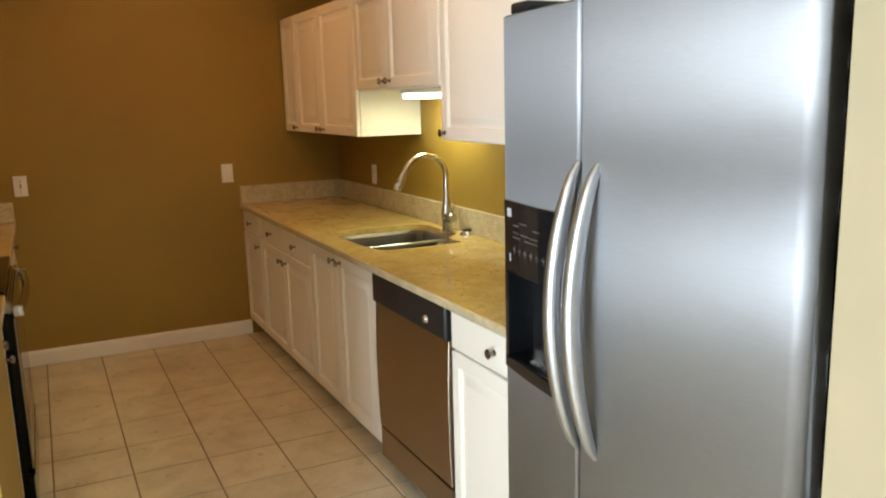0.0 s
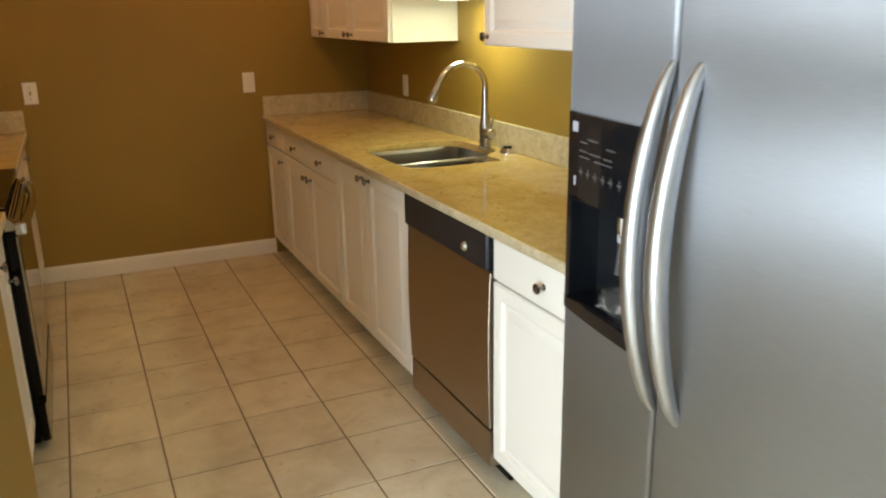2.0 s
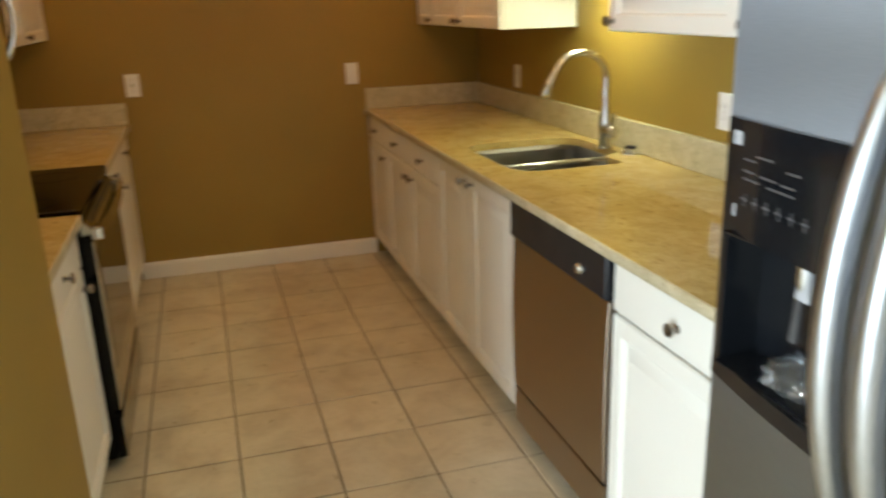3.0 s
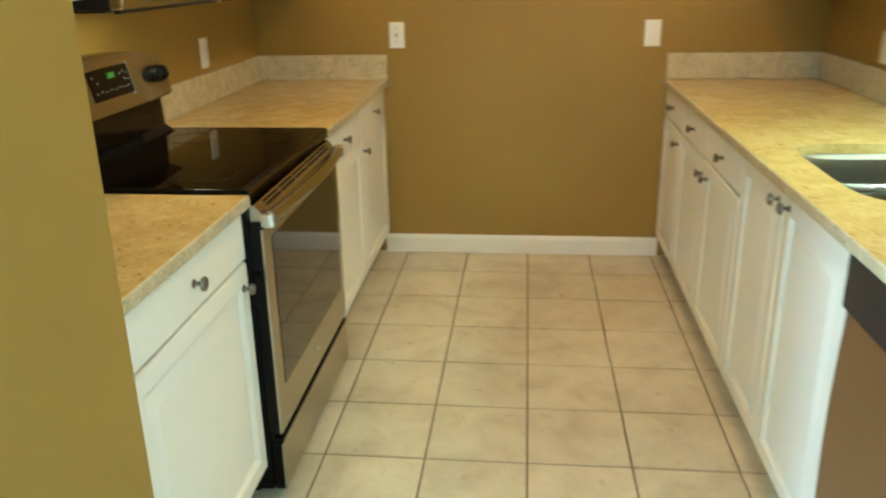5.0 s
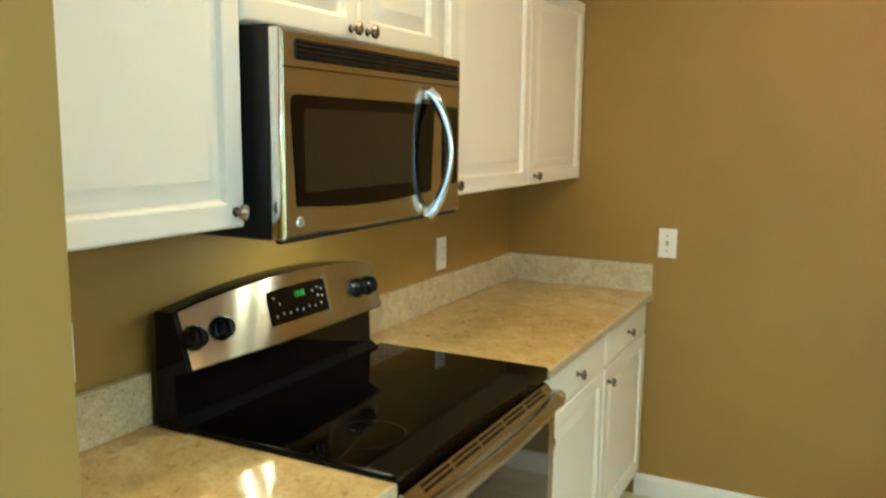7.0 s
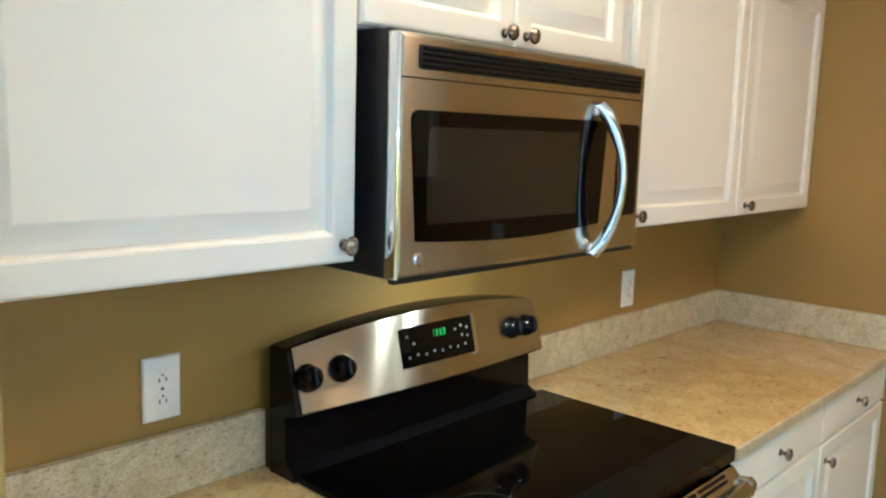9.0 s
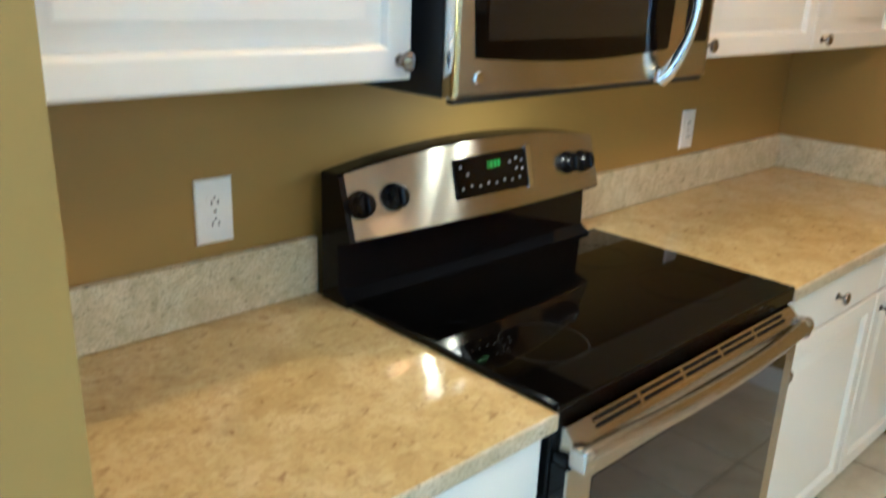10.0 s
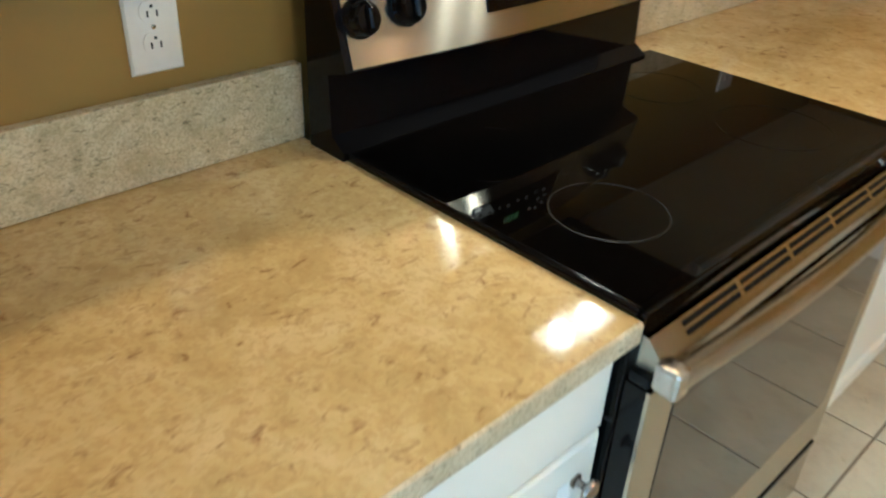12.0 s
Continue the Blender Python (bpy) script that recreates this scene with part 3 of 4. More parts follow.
def front(y):
    return 0.822 + 0.040 * ((y - 1.38) / 0.42) ** 2


part("cabinet_body", bbox(bmesh.new(), (0.925, FY0 + 0.004, 0.02), (1.66, FY1 - 0.004, 1.690), 0.006), M_BLACK, fr, "black enamel body")
part("toe_grille", bbox(bmesh.new(), (0.90, FY0 + 0.01, 0.02), (0.924, FY1 - 0.01, 0.095), 0.003), M_BPLAST, fr)


def fridge_door(name, ya, yb, cut=None):
    """Bowed door with rounded side edges; cut is the dispenser's opening (y0, y1, z0, z1)."""
    ys = []
    r, r1 = (0.009, 0.022) if cut else (0.022, 0.009)
    for k in range(7):
        ys.append((ya + r * (1 - math.cos(radians(15 * k))), r * (1 - math.sin(radians(15 * k)))))
    for k in range(1, 12):
        ys.append((ya + r + (yb - ya - r - r1) * k / 12, 0.0))
    for k in range(6, -1, -1):
        ys.append((yb - r1 * (1 - math.cos(radians(15 * k))), r1 * (1 - math.sin(radians(15 * k)))))
    bm = bmesh.new()

    def block(run, levels):
        loft([[(front(y) + d + back, y, z) for y, d in run] + [(0.918, run[-1][0], z), (0.918, run[0][0], z)] for z, back in levels], bm=bm)

    if not cut:
        block(ys, [(0.105, 0.006), (0.109, 0.0), (FTOP - 0.004, 0.0), (FTOP, 0.006)])
    else:
        c0, c1, z0, z1 = cut
        block(ys, [(0.105, 0.006), (0.109, 0.0), (z0, 0.0)])
        block([p for p in ys if p[0] < c0] + [(c0, 0.0)], [(z0, 0.0), (z1, 0.0)])
        block([(c1, max(0.0, min(p[1] for p in ys if p[0] >= c1)))] + [p for p in ys if p[0] > c1], [(z0, 0.0), (z1, 0.0)])
        block(ys, [(z1, 0.0), (FTOP - 0.004, 0.0), (FTOP, 0.006)])
    return part(name, bm, M_STEEL, fr)


NICHE = (1.530, 1.752, 0.905, 1.112)
door_f = fridge_door("freezer_door", FYG + 0.003, FY1, NICHE)
door_r = fridge_door("fridge_door", FY0, FYG - 0.003)
part("gasket", bbox(bmesh.new(), (0.916, FY0 + 0.006, 0.11), (0.926, FY1 - 0.006, FTOP - 0.004)), M_BPLAST, fr)
for yy in (FY1 - 0.05, FY0 + 0.05):
    part("hinge_cover", bbox(bmesh.new(), (0.875, yy - 0.035, FTOP + 0.001), (1.02, yy + 0.035, FTOP + 0.028), 0.008), M_BPLAST, fr)
for yh, door in ((FYG + 0.007, door_f), (FYG - 0.056, door_r)):
    pts = []
    for k in range(25):
        s = k / 24
        bow = math.sin(math.pi * s) ** 0.72
        pts.append((front(yh) + 0.004 - 0.062 * bow, yh, 0.800 + 0.578 * s))
    rad = [0.008 + 0.0105 * math.sin(math.pi * k / 24) ** 0.5 for k in range(25)]
    part("handle", tube(pts, rad, 16), M_FRH, door, "long bowed satin steel handle")


def disp(u, v, n):
    return Vector((front(u) - n, u, v))


DY0, DY1, DZ0, DZ1 = 1.510, 1.769, 0.878, 1.274
dsp = part("dispenser", bmesh.new(), M_DISP, fr, "black ice and water dispenser")
bm = bmesh.new()


def strip(u0, u1, v0, v1, n0, n1, k=6):
    """A bowed slab that follows the door."""
    rings = []
    for i in range(k + 1):
        u = u0 + (u1 - u0) * i / k
        rings.append([disp(u, v0, n0), disp(u, v1, n0), disp(u, v1, n1), disp(u, v0, n1)])
    return loft(rings)


def refill(ob, bm):
    bm.to_mesh(ob.data)
    bm.free()


refill(dsp, strip(DY0, DY1, 1.111, DZ1, -0.002, 0.006))
part("bezel", strip(DY0, DY1, DZ0, 0.906, -0.002, 0.007), M_DISP, dsp)
part("bezel", strip(DY0, NICHE[0], 0.906, 1.111, -0.002, 0.006, 2), M_DISP, dsp)
part("bezel", strip(NICHE[1], DY1, 0.906, 1.111, -0.002, 0.006, 2), M_DISP, dsp)
c0, c1, z0, z1 = NICHE
for lo, hi in (((0.913, c0, z0), (0.917, c1, z1)), ((0.838, c0 + 0.0005, z0), (0.913, c0 + 0.003, z1)), ((0.850, c1 - 0.003, z0), (0.913, c1 - 0.0005, z1)), ((0.838, c0 + 0.003, z1 - 0.003), (0.913, c1 - 0.003, z1 - 0.0005)), ((0.838, c0 + 0.003, z0 + 0.0005), (0.913, c1 - 0.003, z0 + 0.003))):
    part("niche_wall", bbox(bmesh.new(), lo, hi), M_DISP, dsp, "glossy black niche")
part("paddle", tube([disp(1.625, 1.105, -0.050), disp(1.625, 1.05, -0.042), disp(1.623, 0.985, -0.036)], [0.014, 0.012, 0.016], 10, flat=0.5), M_GREY, dsp)
part("nozzle", lathe(disp(1.605, 1.075, -0.030), (0, 0, -1), [(0.012, -0.03), (0.012, 0.0), (0.008, 0.012), (0.001, 0.012)], 12), M_CHROME, dsp)
part("chute_tag", strip(1.585, 1.612, 1.052, 1.098, -0.026, -0.022, 2), M_WPRINT, dsp, "white paper tag")
part("indicator", strip(1.728, 1.750, 1.238, 1.257, 0.005, 0.0072, 2), M_WPRINT, dsp, "white indicator window")
for k, (a, c, v) in enumerate(((1.62, 1.66, 1.222), (1.66, 1.69, 1.214), (1.56, 1.59, 1.214), (1.57, 1.60, 1.196), (1.61, 1.65, 1.197), (1.66, 1.69, 1.198), (1.57, 1.63, 1.186), (1.65, 1.69, 1.187))):
    part("print_mark", strip(a + 0.028, c + 0.028, v + 0.006, v + 0.009, 0.005, 0.0066, 1), M_GREY, dsp)
for k in range(6):
    part("print_mark", strip(1.565 + 0.028 * k, 1.580 + 0.028 * k, 1.164, 1.167, 0.005, 0.0066, 1), M_GREY, dsp)
    part("print_mark", strip(1.570 + 0.028 * k, 1.573 + 0.028 * k, 1.156, 1.174, 0.005, 0.0066, 1), M_GREY, dsp)
part("print_mark", strip(1.734, 1.740, 1.136, 1.154, 0.005, 0.0066, 1), M_WPRINT, dsp)
# crumpled film left in the tray
bm = bmesh.new()
bmesh.ops.create_icosphere(bm, subdivisions=3, radius=1.0)
for q in bm.verts:
    d = 1.0 + 0.55 * noise.noise(q.co * 2.3) + 0.30 * noise.noise(q.co * 6.0)
    q.co = Vector((0.868 + 0.030 * q.co.x * d, 1.605 + 0.048 * q.co.y * d, 0.936 + 0.028 * q.co.z * d))
solid("plastic_bag", bm, M_FILM, "crumpled clear plastic bag lying in the ice dispenser", "plastic bag")

# ---- stove ----
SP = on_left(-0.262)
Y0, Y1 = 3.339, 4.131
st = thing("stove", (-0.6, 3.735, 0), "stainless steel electric stove with a black glass cooktop", "stove")
part("body", bbox(bmesh.new(), (XL + 0.03, Y0, 0.03), (-0.263, Y1, HC - 0.028), 0.003), M_BLACK, st, "black enamel sides")
for yy in (Y0 + 0.05, Y1 - 0.05):
    for xx in (-0.33, -0.85):
        part("foot", lathe((xx, yy, 0), (0, 0, 1), [(0.02, 0), (0.02, 0.01), (0.012, 0.012), (0.012, 0.031)], 12), M_BPLAST, st)
ck = part("cooktop", bbox(bmesh.new(), (XL + 0.10, Y0 - 0.001, HC - 0.027), (-0.252, Y1 + 0.001, HC + 0.008), 0.004, 2), M_GLASSB, st, "black ceramic glass cooktop")
for bx, by, br in ((-0.415, 3.495, 0.080), (-0.415, 3.945, 0.095), (-0.640, 3.500, 0.095), (-0.640, 3.950, 0.080)):
    turn = [2 * math.pi * k / 56 for k in range(56)]
    part("burner_ring", loft([[(bx + r * math.cos(t), by + r * math.sin(t), HC + z) for t in turn] for r, z in ((br, 0.0078), (br, 0.0085), (br - 0.0025, 0.0085), (br - 0.0025, 0.0078))], False, False), M_RINGF if (bx, by) == (-0.415, 3.495) else M_RING, ck, "thin grey burner ring")
part("trim_rail", tube([(XL + 0.11, Y0 - 0.0005, HC + 0.006), (-0.26, Y0 - 0.0005, HC + 0.006)], 0.006, 8), M_BLACK, ck)
# backguard: black shell, slanted steel face with an arched top
bk = []
for k in range(17):
    s = k / 16
    y = Y0 - 0.012 + (Y1 - Y0 - 0.041) * s
    top = 1.115 + 0.034 * (1 - (2 * s - 1) ** 2)
    bow = 0.018 * (1 - (2 * s - 1) ** 2)
    bk.append([(XL + 0.045, y, HC - 0.02), (XL + 0.125, y, HC - 0.02), (XL + 0.125, y, HC + 0.012), (XL + 0.098, y, HC + 0.030), (XL + 0.094, y, HC + 0.12), (XL + 0.134 + bow, y, HC + 0.132), (XL + 0.098 + bow, y, top), (XL + 0.094, y, top + 0.005), (XL + 0.052, y, top + 0.005), (XL + 0.045, y, top)])
guard = part("backguard", loft(bk), M_BLACK, st, "black backguard with an arched top")


def face_top(s):
    return 1.118 + 0.034 * (1 - (2 * s - 1) ** 2)


def on_face(y, w, out):
    """A place on the slanted steel face: w from 0 at its foot to 1 at its top."""
    s = (y - Y0 + 0.010) / (Y1 - Y0 - 0.036)
    z = (HC + 0.136) + (face_top(s) - HC - 0.136) * w
    x = XL + 0.133 - 0.036 * w + 0.018 * (1 - (2 * s - 1) ** 2)
    return Vector((x + out * 0.96, y, z + out * 0.26))


def face_strip(y0, y1, w0, w1, o0, o1, k=12):
    rings = []
    for i in range(k + 1):
        y = y0 + (y1 - y0) * i / k
        rings.append([on_face(y, w0, o0), on_face(y, w1, o0), on_face(y, w1, o1), on_face(y, w0, o1)])
    return loft(rings)


cp = part("control_panel", face_strip(Y0 - 0.002, Y1 - 0.054, 0.0, 1.0, -0.004, 0.004, 24), M_STEELH, st, "brushed steel control panel")
dsply = part("display", face_strip(3.588, 3.806, 0.26, 0.80, 0.004, 0.0065, 10), M_GLASSB, cp, "black electronic display")
part("display_trim", face_strip(3.807, 3.819, 0.23, 0.83, 0.004, 0.0085, 2), M_CHROME, cp)
for k, (a, c) in enumerate(((3.683, 3.686), (3.691, 3.698), (3.702, 3.709), (3.713, 3.720))):
    part("digit", face_strip(a, c, 0.60, 0.70, 0.006, 0.0074, 1), M_GREEN, dsply, "green clock digit")
for k in range(8):
    part("key_print", face_strip(3.604 + 0.0245 * k, 3.610 + 0.0245 * k, 0.37 + 0.02 * (k % 2), 0.41 + 0.02 * (k % 2), 0.006, 0.0073, 1), M_GREY, dsply)
for a, w in ((3.602, 0.66), (3.620, 0.55), (3.748, 0.62), (3.768, 0.66), (3.786, 0.62), (3.768, 0.52), (3.786, 0.50)):
    part("key_print", face_strip(a, a + 0.007, w, w + 0.04, 0.006, 0.0073, 1), M_GREY, dsply)
for ky in (3.360, 3.436, 3.958, 4.020):
    o, tip = on_face(ky, 0.5, 0.004), on_face(ky, 0.5, 1.004) - on_face(ky, 0.5, 0.004)
    kb = part("dial", lathe(o, tip, [(0.027, 0), (0.027, 0.005), (0.0235, 0.009), (0.022, 0.020), (0.019, 0.024), (0.001, 0.025)], 24), M_BLACK, cp, "glossy black burner dial")
    up = (on_face(ky, 0.9, 0) - on_face(ky, 0.1, 0)).normalized()
    part("grip", tube([o + tip.normalized() * 0.022 - up * 0.019, o + tip.normalized() * 0.026 - up * 0.012, o + tip.normalized() * 0.026 + up * 0.012, o + tip.normalized() * 0.022 + up * 0.019], [0.003, 0.006, 0.006, 0.003], 8), M_BLACK, kb)
# oven door
part("door_frame", ubox(SP, Y0 + 0.002, Y1 - 0.002, 0.205, 0.775, 0.001, 0.0285), M_BLACK, st)
dr = part("oven_door", bmesh.new(), M_STEELH, st, "stainless steel oven door")
bm = bmesh.new()
WY0, WY1, WZ0, WZ1 = 3.405, 4.082, 0.322, 0.738
for a, c, d, e in ((Y0 + 0.002, WY0, 0.205, 0.775), (WY1, Y1 - 0.002, 0.205, 0.775), (WY0, WY1, 0.205, WZ0), (WY0, WY1, WZ1, 0.775)):
    ubox(SP, a, c, d, e, 0.029, 0.034, 0, bm)
bmesh.ops.remove_doubles(bm, verts=bm.verts, dist=1e-5)
refill(dr, bm)
part("window", prism(SP, rr(WY0 - 0.001, WY1 + 0.001, WZ0 - 0.001, WZ1 + 0.001, 0.004), 0.004, 0.0355, 0.001), M_OVENG, dr, "smoked glass oven window")
part("door_edge", ubox(SP, Y0 + 0.002, Y1 - 0.002, 0.776, 0.792, 0.001, 0.030, 0.003), M_BLACK, dr)
# sloping vent rail above the door
vr = part("vent_rail", loft([[SP(y, 0.792, 0.0), SP(y, 0.792, 0.036), SP(y, 0.808, 0.036), SP(y, 0.834, 0.012), SP(y, 0.834, 0.0)] for y in (Y0 + 0.014, Y1 - 0.014)]), M_STEELH, st, "steel rail with vent slots")
for k in range(5):
    a = Y0 + 0.075 + 0.132 * k
    for w in (0.44, 0.76):
        def rail(y, t, o):
            return SP(y, 0.808 + 0.026 * t + 0.68 * o, 0.036 - 0.024 * t + 0.73 * o)
        part("vent_slot", loft([[rail(y, w - 0.09, -0.002), rail(y, w + 0.09, -0.002), rail(y, w + 0.09, 0.0008), rail(y, w - 0.09, 0.0008)] for y in (a, a + 0.120)]), M_SLOT, vr)
hp = []
for k in range(21):
    s = k / 20
    hp.append(SP(Y0 + 0.006 + (Y1 - Y0 - 0.012) * s, 0.800, 0.049 + 0.019 * math.sin(math.pi * s)))
part("handle", loft([[p + Vector((0.015 * math.cos(q), 0, 0.018 * math.sin(q))) for q in [2 * math.pi * i / 20 for i in range(20)]] for p in hp]), M_STEELH, dr, "bowed steel handle bar")
for yy in (Y0 + 0.020, Y1 - 0.020):
    part("handle_bracket", ubox(SP, yy - 0.018, yy + 0.010, 0.779, 0.819, 0.030, 0.064, 0.006), M_NICKEL, dr)
part("badge", lathe(SP(3.735, 0.262, 0.034), (1, 0, 0), [(0.011, 0), (0.011, 0.002), (0.009, 0.003), (0.001, 0.003)], 20), M_CHROME, dr, "small round badge")
part("gap", ubox(SP, Y0 + 0.004, Y1 - 0.004, 0.176, 0.204, 0.001, 0.012), M_BLACK, st)
drw = part("drawer", ubox(SP, Y0 + 0.002, Y1 - 0.002, 0.030, 0.175, 0.001, 0.028, 0.004), M_BLACK, st, "storage drawer")
part("drawer_face", ubox(SP, Y0 + 0.002, Y1 - 0.002, 0.031, 0.174, 0.0285, 0.033, 0.002), M_STEELH, drw, "brushed steel face")
part("drawer_pull", ubox(SP, Y0 + 0.004, Y1 - 0.004, 0.177, 0.190, 0.012, 0.036, 0.003), M_BLACK, st)

# ---- microwave ----
mw = thing("microwave", (-0.72, 3.73, 1.285), "stainless steel over-the-range microwave hung under a cabinet", "microwave")


def MP(u, v, n):
    """Along, up and out on the microwave's front."""
    return Vector((-0.527 + n, 3.338 + (u - 3.336) * 0.956, v))


MY0, MY1, MZ0, MZ1 = 3.336, 4.112, 1.288, 1.682
part("body", ubox(MP, MY0 + 0.002, MY1 - 0.002, MZ0, MZ1 + 0.006, -0.351, -0.001, 0.003), M_BPLAST, mw, "black painted case")
fc = part("front", ring_panel(MP, MY0, MY1, MZ0 + 0.002, MZ1, [(0, 0), (0, 0.022), (0.003, 0.026), (0.008, 0.028)]), M_STEELH, mw, "brushed steel front")
part("edge_trim", ubox(MP, MY0 - 0.002, MY0 + 0.012, MZ0, MZ1, -0.002, 0.026, 0.005), M_CHROME, fc)
gr = part("vent_grille", prism(MP, rr(3.378, 4.088, 1.626, 1.664, 0.006), 0.026, 0.0295), M_BPLAST, fc, "black vent grille")
for k in range(4):
    part("slat", ubox(MP, 3.384, 4.082, 1.629 + 0.009 * k, 1.633 + 0.009 * k, 0.029, 0.034, 0.001), M_BLACK, gr)
part("seam", ubox(MP, MY0 + 0.004, MY1 - 0.004, 1.6105, 1.6125, 0.027, 0.0285), M_SLOT, fc)
# window with a bowed lower edge
pts = rr(3.364, 3.955, 1.350, 1.562, 0.016)
low = [(3.38 + 0.56 * k / 12, 1.350 - 0.012 * math.sin(math.pi * k / 12)) for k in range(13)]
top = [p for p in pts if p[1] >= 1.45]
pts = top + low
win = part("window", prism(MP, pts, 0.026, 0.0305), M_GLASSB, fc, "black glass door window")
part("screen", prism(MP, rr(3.402, 3.850, 1.376, 1.536, 0.008), 0.030, 0.0312), M_MWG, win)
part("keypad", prism(MP, rr(4.005, 4.090, 1.362, 1.558, 0.010), 0.026, 0.0305), M_GLASSB, fc, "black keypad strip")
hp = []
for k in range(21):
    s = k / 20
    hp.append(MP(3.922 + 0.024 * math.sin(math.pi * s), 1.293 + 0.296 * s, 0.030 + 0.050 * math.sin(math.pi * s) ** 0.6))
part("handle", tube(hp, [0.018 - 0.009 * math.sin(math.pi * k / 20) ** 0.7 for k in range(21)], 14, flat=1.0), M_CHROME, fc, "bowed chrome handle")
for v in (1.299, 1.583):
    part("handle_foot", ubox(MP, 3.896, 3.952, v - 0.012, v + 0.012, 0.027, 0.036, 0.005), M_CHROME, fc)
part("badge", lathe(MP(3.388, 1.320, 0.028), (1, 0, 0), [(0.011, 0), (0.011, 0.002), (0.009, 0.0035), (0.001, 0.0035)], 20), M_CHROME, fc, "small round badge")
# strip added to hide the glowing lamp lens from the camera
part("lens_shield", ubox(MP, MY0 + 0.004, MY1 - 0.004, MZ0 - 0.0075, MZ0 + 0.0015, 0.004, 0.020, 0.002), M_BPLAST, mw)
part("vent_panel", ubox(MP, MY0 + 0.03, MY1 - 0.03, MZ0 - 0.006, MZ0 - 0.001, -0.33, -0.03, 0.002), M_BPLAST, mw)
lens = part("lamp_lens", bbox(bmesh.new(), (-0.640, 3.665, MZ0 - 0.0080), (-0.570, 3.845, MZ0 - 0.0062), 0.0006), M_LENS, mw, "lit frosted lamp lens")
for ly in (3.71, 3.80):
    part("cooktop_lamp", lathe((-0.605, ly, MZ0 - 0.0078), (0, 0, -1), [(0.019, 0), (0.019, 0.0012), (0.015, 0.002), (0.001, 0.002)], 20), M_BULB, lens, "glowing warm bulb spot")

# ---- outlets and switches ----


def wall_plate(P, u, v, kind, label):
    root = thing(kind, P(u, v, 0), label, "outlet" if kind == "outlet" else "switch", "outlets and switches")
    w, h = 0.0355, 0.0585
    pl = part("plate", ring_panel(P, u - w, u + w, v - h, v + h, [(0, 0.0005), (0, 0.003), (0.003, 0.0058), (0.006, 0.0062)]), M_PLATE, root)
    if kind == "outlet":
        for dv in (0.0195, -0.0195):
            pts = [(u + 0.0165 * math.cos(t) , v + dv + 0.0140 * max(-0.93, min(0.93, math.sin(t) * 1.15))) for t in [2 * math.pi * k / 24 for k in range(24)]]
            face = part("receptacle", prism(P, pts, 0.0055, 0.0078), M_PLATE, root)
            for du in (-0.0062, 0.0062):
                part("slot", ubox(P, u + du - 0.0012, u + du + 0.0012, v + dv - 0.007, v + dv + 0.001, 0.007, 0.0081), M_SLOT, face)
            part("slot", ubox(P, u - 0.002, u + 0.002, v + dv + 0.0040, v + dv + 0.0080, 0.007, 0.0081, 0.0008), M_SLOT, face)
        part("screw", lathe(P(u, v, 0.006), P(u, v, 1) - P(u, v, 0), [(0.003, 0), (0.003, 0.001), (0.001, 0.0015)], 10), M_NICKEL, root)
    elif kind == "light_switch":
        part("toggle", ubox(P, u - 0.005, u + 0.005, v - 0.009, v + 0.011, 0.005, 0.016, 0.002), plain("dull_toggle", (0.35, 0.36, 0.22), 0.5), root, "small greenish toggle")
        for dv in (0.030, -0.030):
            part("screw", lathe(P(u, v + dv, 0.006), P(u, v, 1) - P(u, v, 0), [(0.003, 0), (0.003, 0.001), (0.001, 0.0015)], 10), M_NICKEL, root)
    else:
        part("rocker", ubox(P, u - 0.016, u + 0.016, v - 0.033, v + 0.033, 0.005, 0.0085, 0.002), M_PLATE, root)
    return root


wall_plate(on_left(XL), 3.129, 1.064, "outlet", "white duplex outlet over the granite upstand beside the stove")
wall_plate(on_left(XL), 4.706, 1.058, "outlet", "white duplex outlet over the granite upstand past the stove")
wall_plate(on_right(XR), 4.735, 1.056, "outlet", "white duplex outlet on the wall behind the sink counter")
wall_plate(on_right(XR), 2.975, 1.078, "outlet", "white duplex outlet on the wall beside the refrigerator")
wall_plate(on_far(YF), -0.203, 1.068, "light_switch", "white toggle switch on the olive end wall")
wall_plate(on_far(YF), 0.964, 1.067, "rocker_switch", "white rocker switch plate on the olive end wall")

# ---- ceiling lamps out of view, fixtures assumed ----


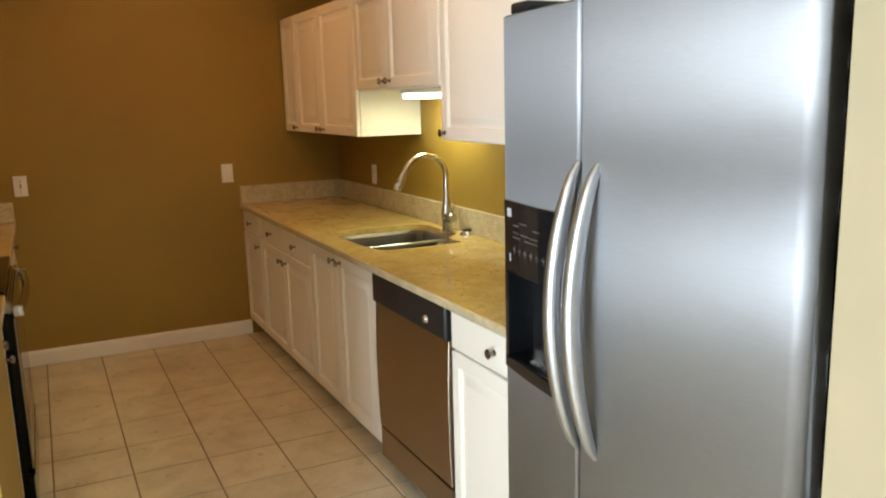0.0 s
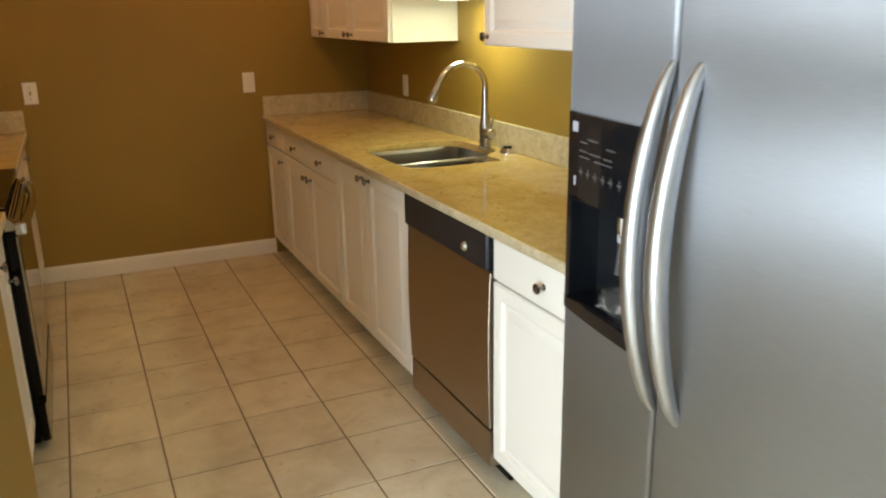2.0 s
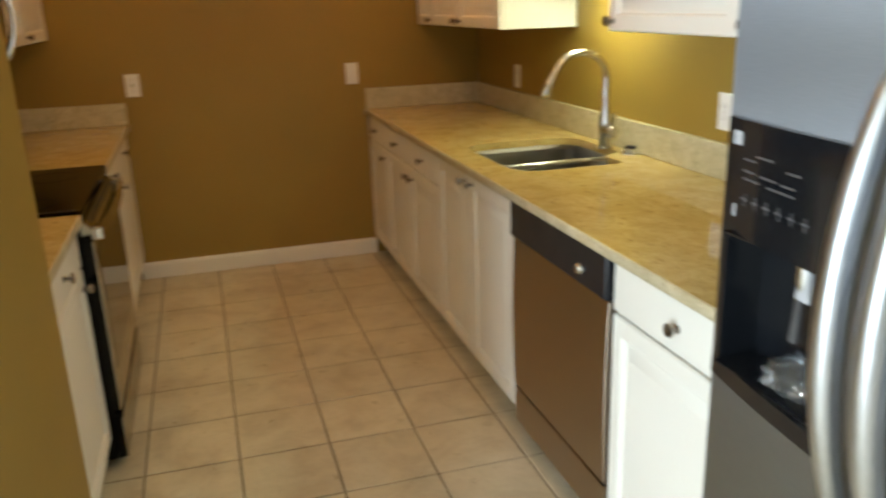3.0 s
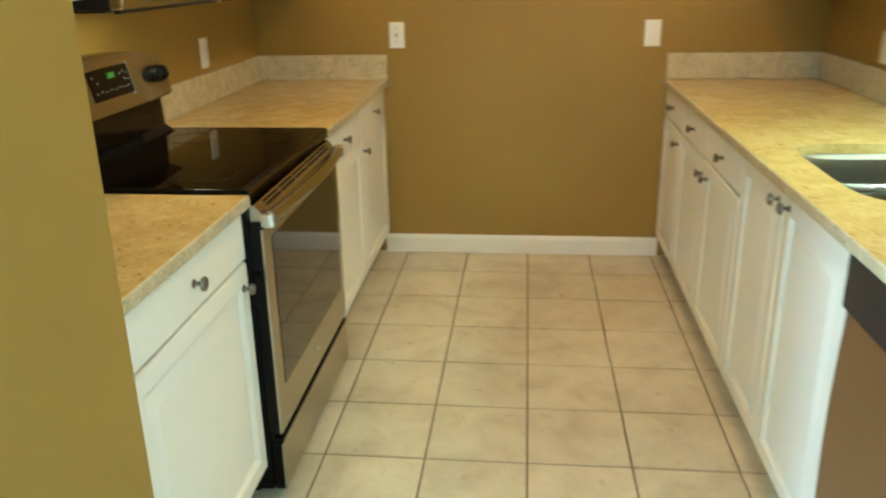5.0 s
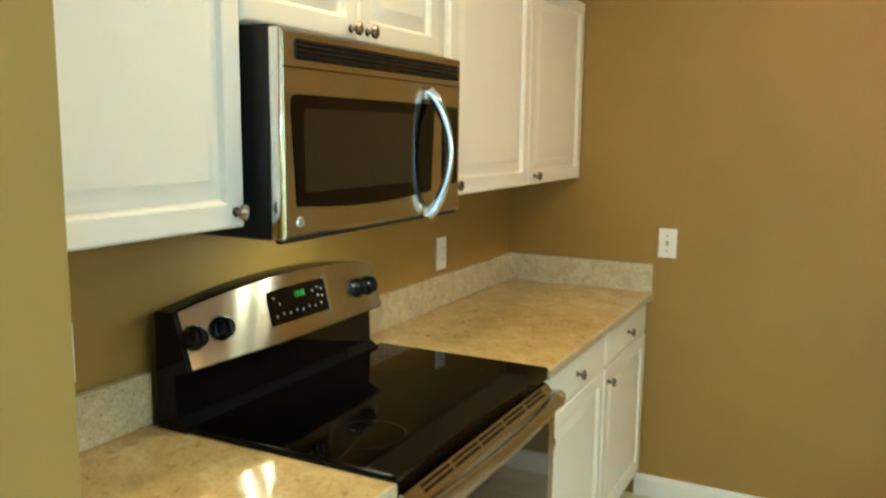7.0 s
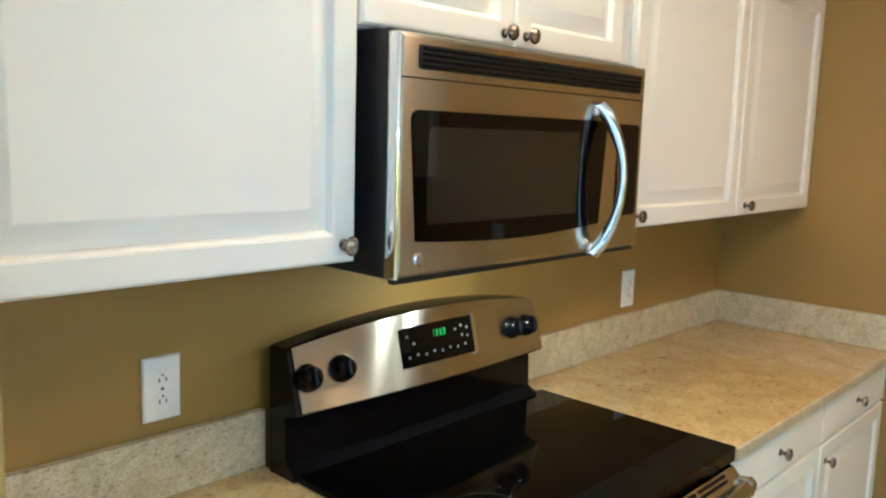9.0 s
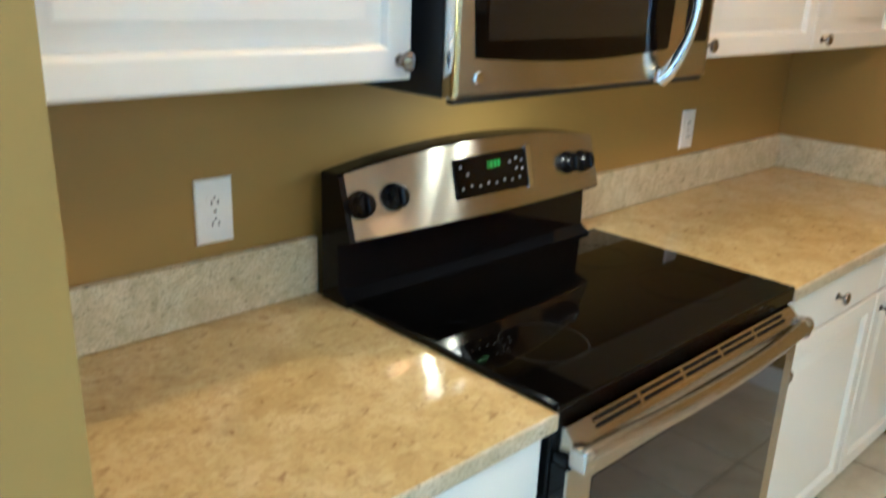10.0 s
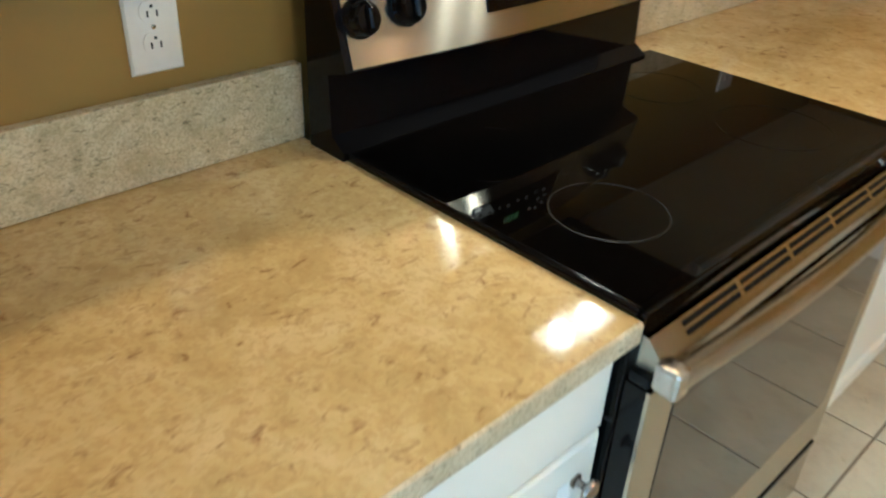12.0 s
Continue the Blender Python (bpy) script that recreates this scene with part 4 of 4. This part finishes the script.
def ceiling_lamp(x, y):
    root = thing("ceiling_lamp", (x, y, CEIL), "assumed flush glass ceiling lamp out of view, lit warm", "lamp", "ceiling lamps")
    part("base", lathe((x, y, CEIL - 0.001), (0, 0, -1), [(0.11, 0), (0.11, 0.015), (0.10, 0.022), (0.001, 0.022)], 28), M_NICKEL, root)
    part("shade", lathe((x, y, CEIL - 0.023), (0, 0, -1), [(0.095, 0), (0.092, 0.012), (0.075, 0.028), (0.04, 0.038), (0.001, 0.040)], 28), M_SHADE, root, "lit frosted glass shade")


for lx, ly, watts, green in LAMPS:
    ceiling_lamp(lx, ly)

# ---- floor: grout bed with single tiles, carpet beyond ----
floor = solid("floor", bbox(bmesh.new(), (XL - 0.1, 0.495, -0.05), (XR + 0.1, YF + 0.1, -0.003)), M_GROUT, "beige ceramic tile floor with brown grout joints", "floor", "structure")
solid("carpet", bbox(bmesh.new(), (RX0 - T, RY0 - T, -0.05), (XR + 0.1, 0.4945, 0.002)), M_CARPET, "beige carpet", "floor", "structure")
solid("carpet", bbox(bmesh.new(), (RX0 - T, 0.495, -0.05), (XL - 0.101, STUB0, 0.002)), M_CARPET, "beige carpet", "floor", "structure")
PX, PY, TX, TY = 0.3015, 0.3065, 0.121, 3.559
JOINT = 0.0065
tile_bm = bmesh.new()
loft([[(sx * (PX - JOINT - inset) / 2, sy * (PY - JOINT - inset) / 2, z) for sx, sy in ((-1, -1), (1, -1), (1, 1), (-1, 1))] for inset, z in ((0.0, -0.004), (0.0, -0.0012), (0.006, 0.0))], bm=tile_bm)
tile_mesh = bpy.data.meshes.new("tile")
tile_bm.to_mesh(tile_mesh)
tile_bm.free()
tile_mesh.materials.append(M_TILE)
for i in range(-4, 6):
    for j in range(-11, 7):
        x, y = TX + PX * (i + 0.5), TY + PY * (j + 0.5)
        if not (XL - 0.1 < x < XR + 0.05 and 0.36 + PY / 2 < y < YF + 0.03):
            continue
        t = new("tile", tile_mesh)
        t.parent = floor
        t.matrix_basis = Matrix.Translation((x, y, random.uniform(-0.0006, 0.0004)))
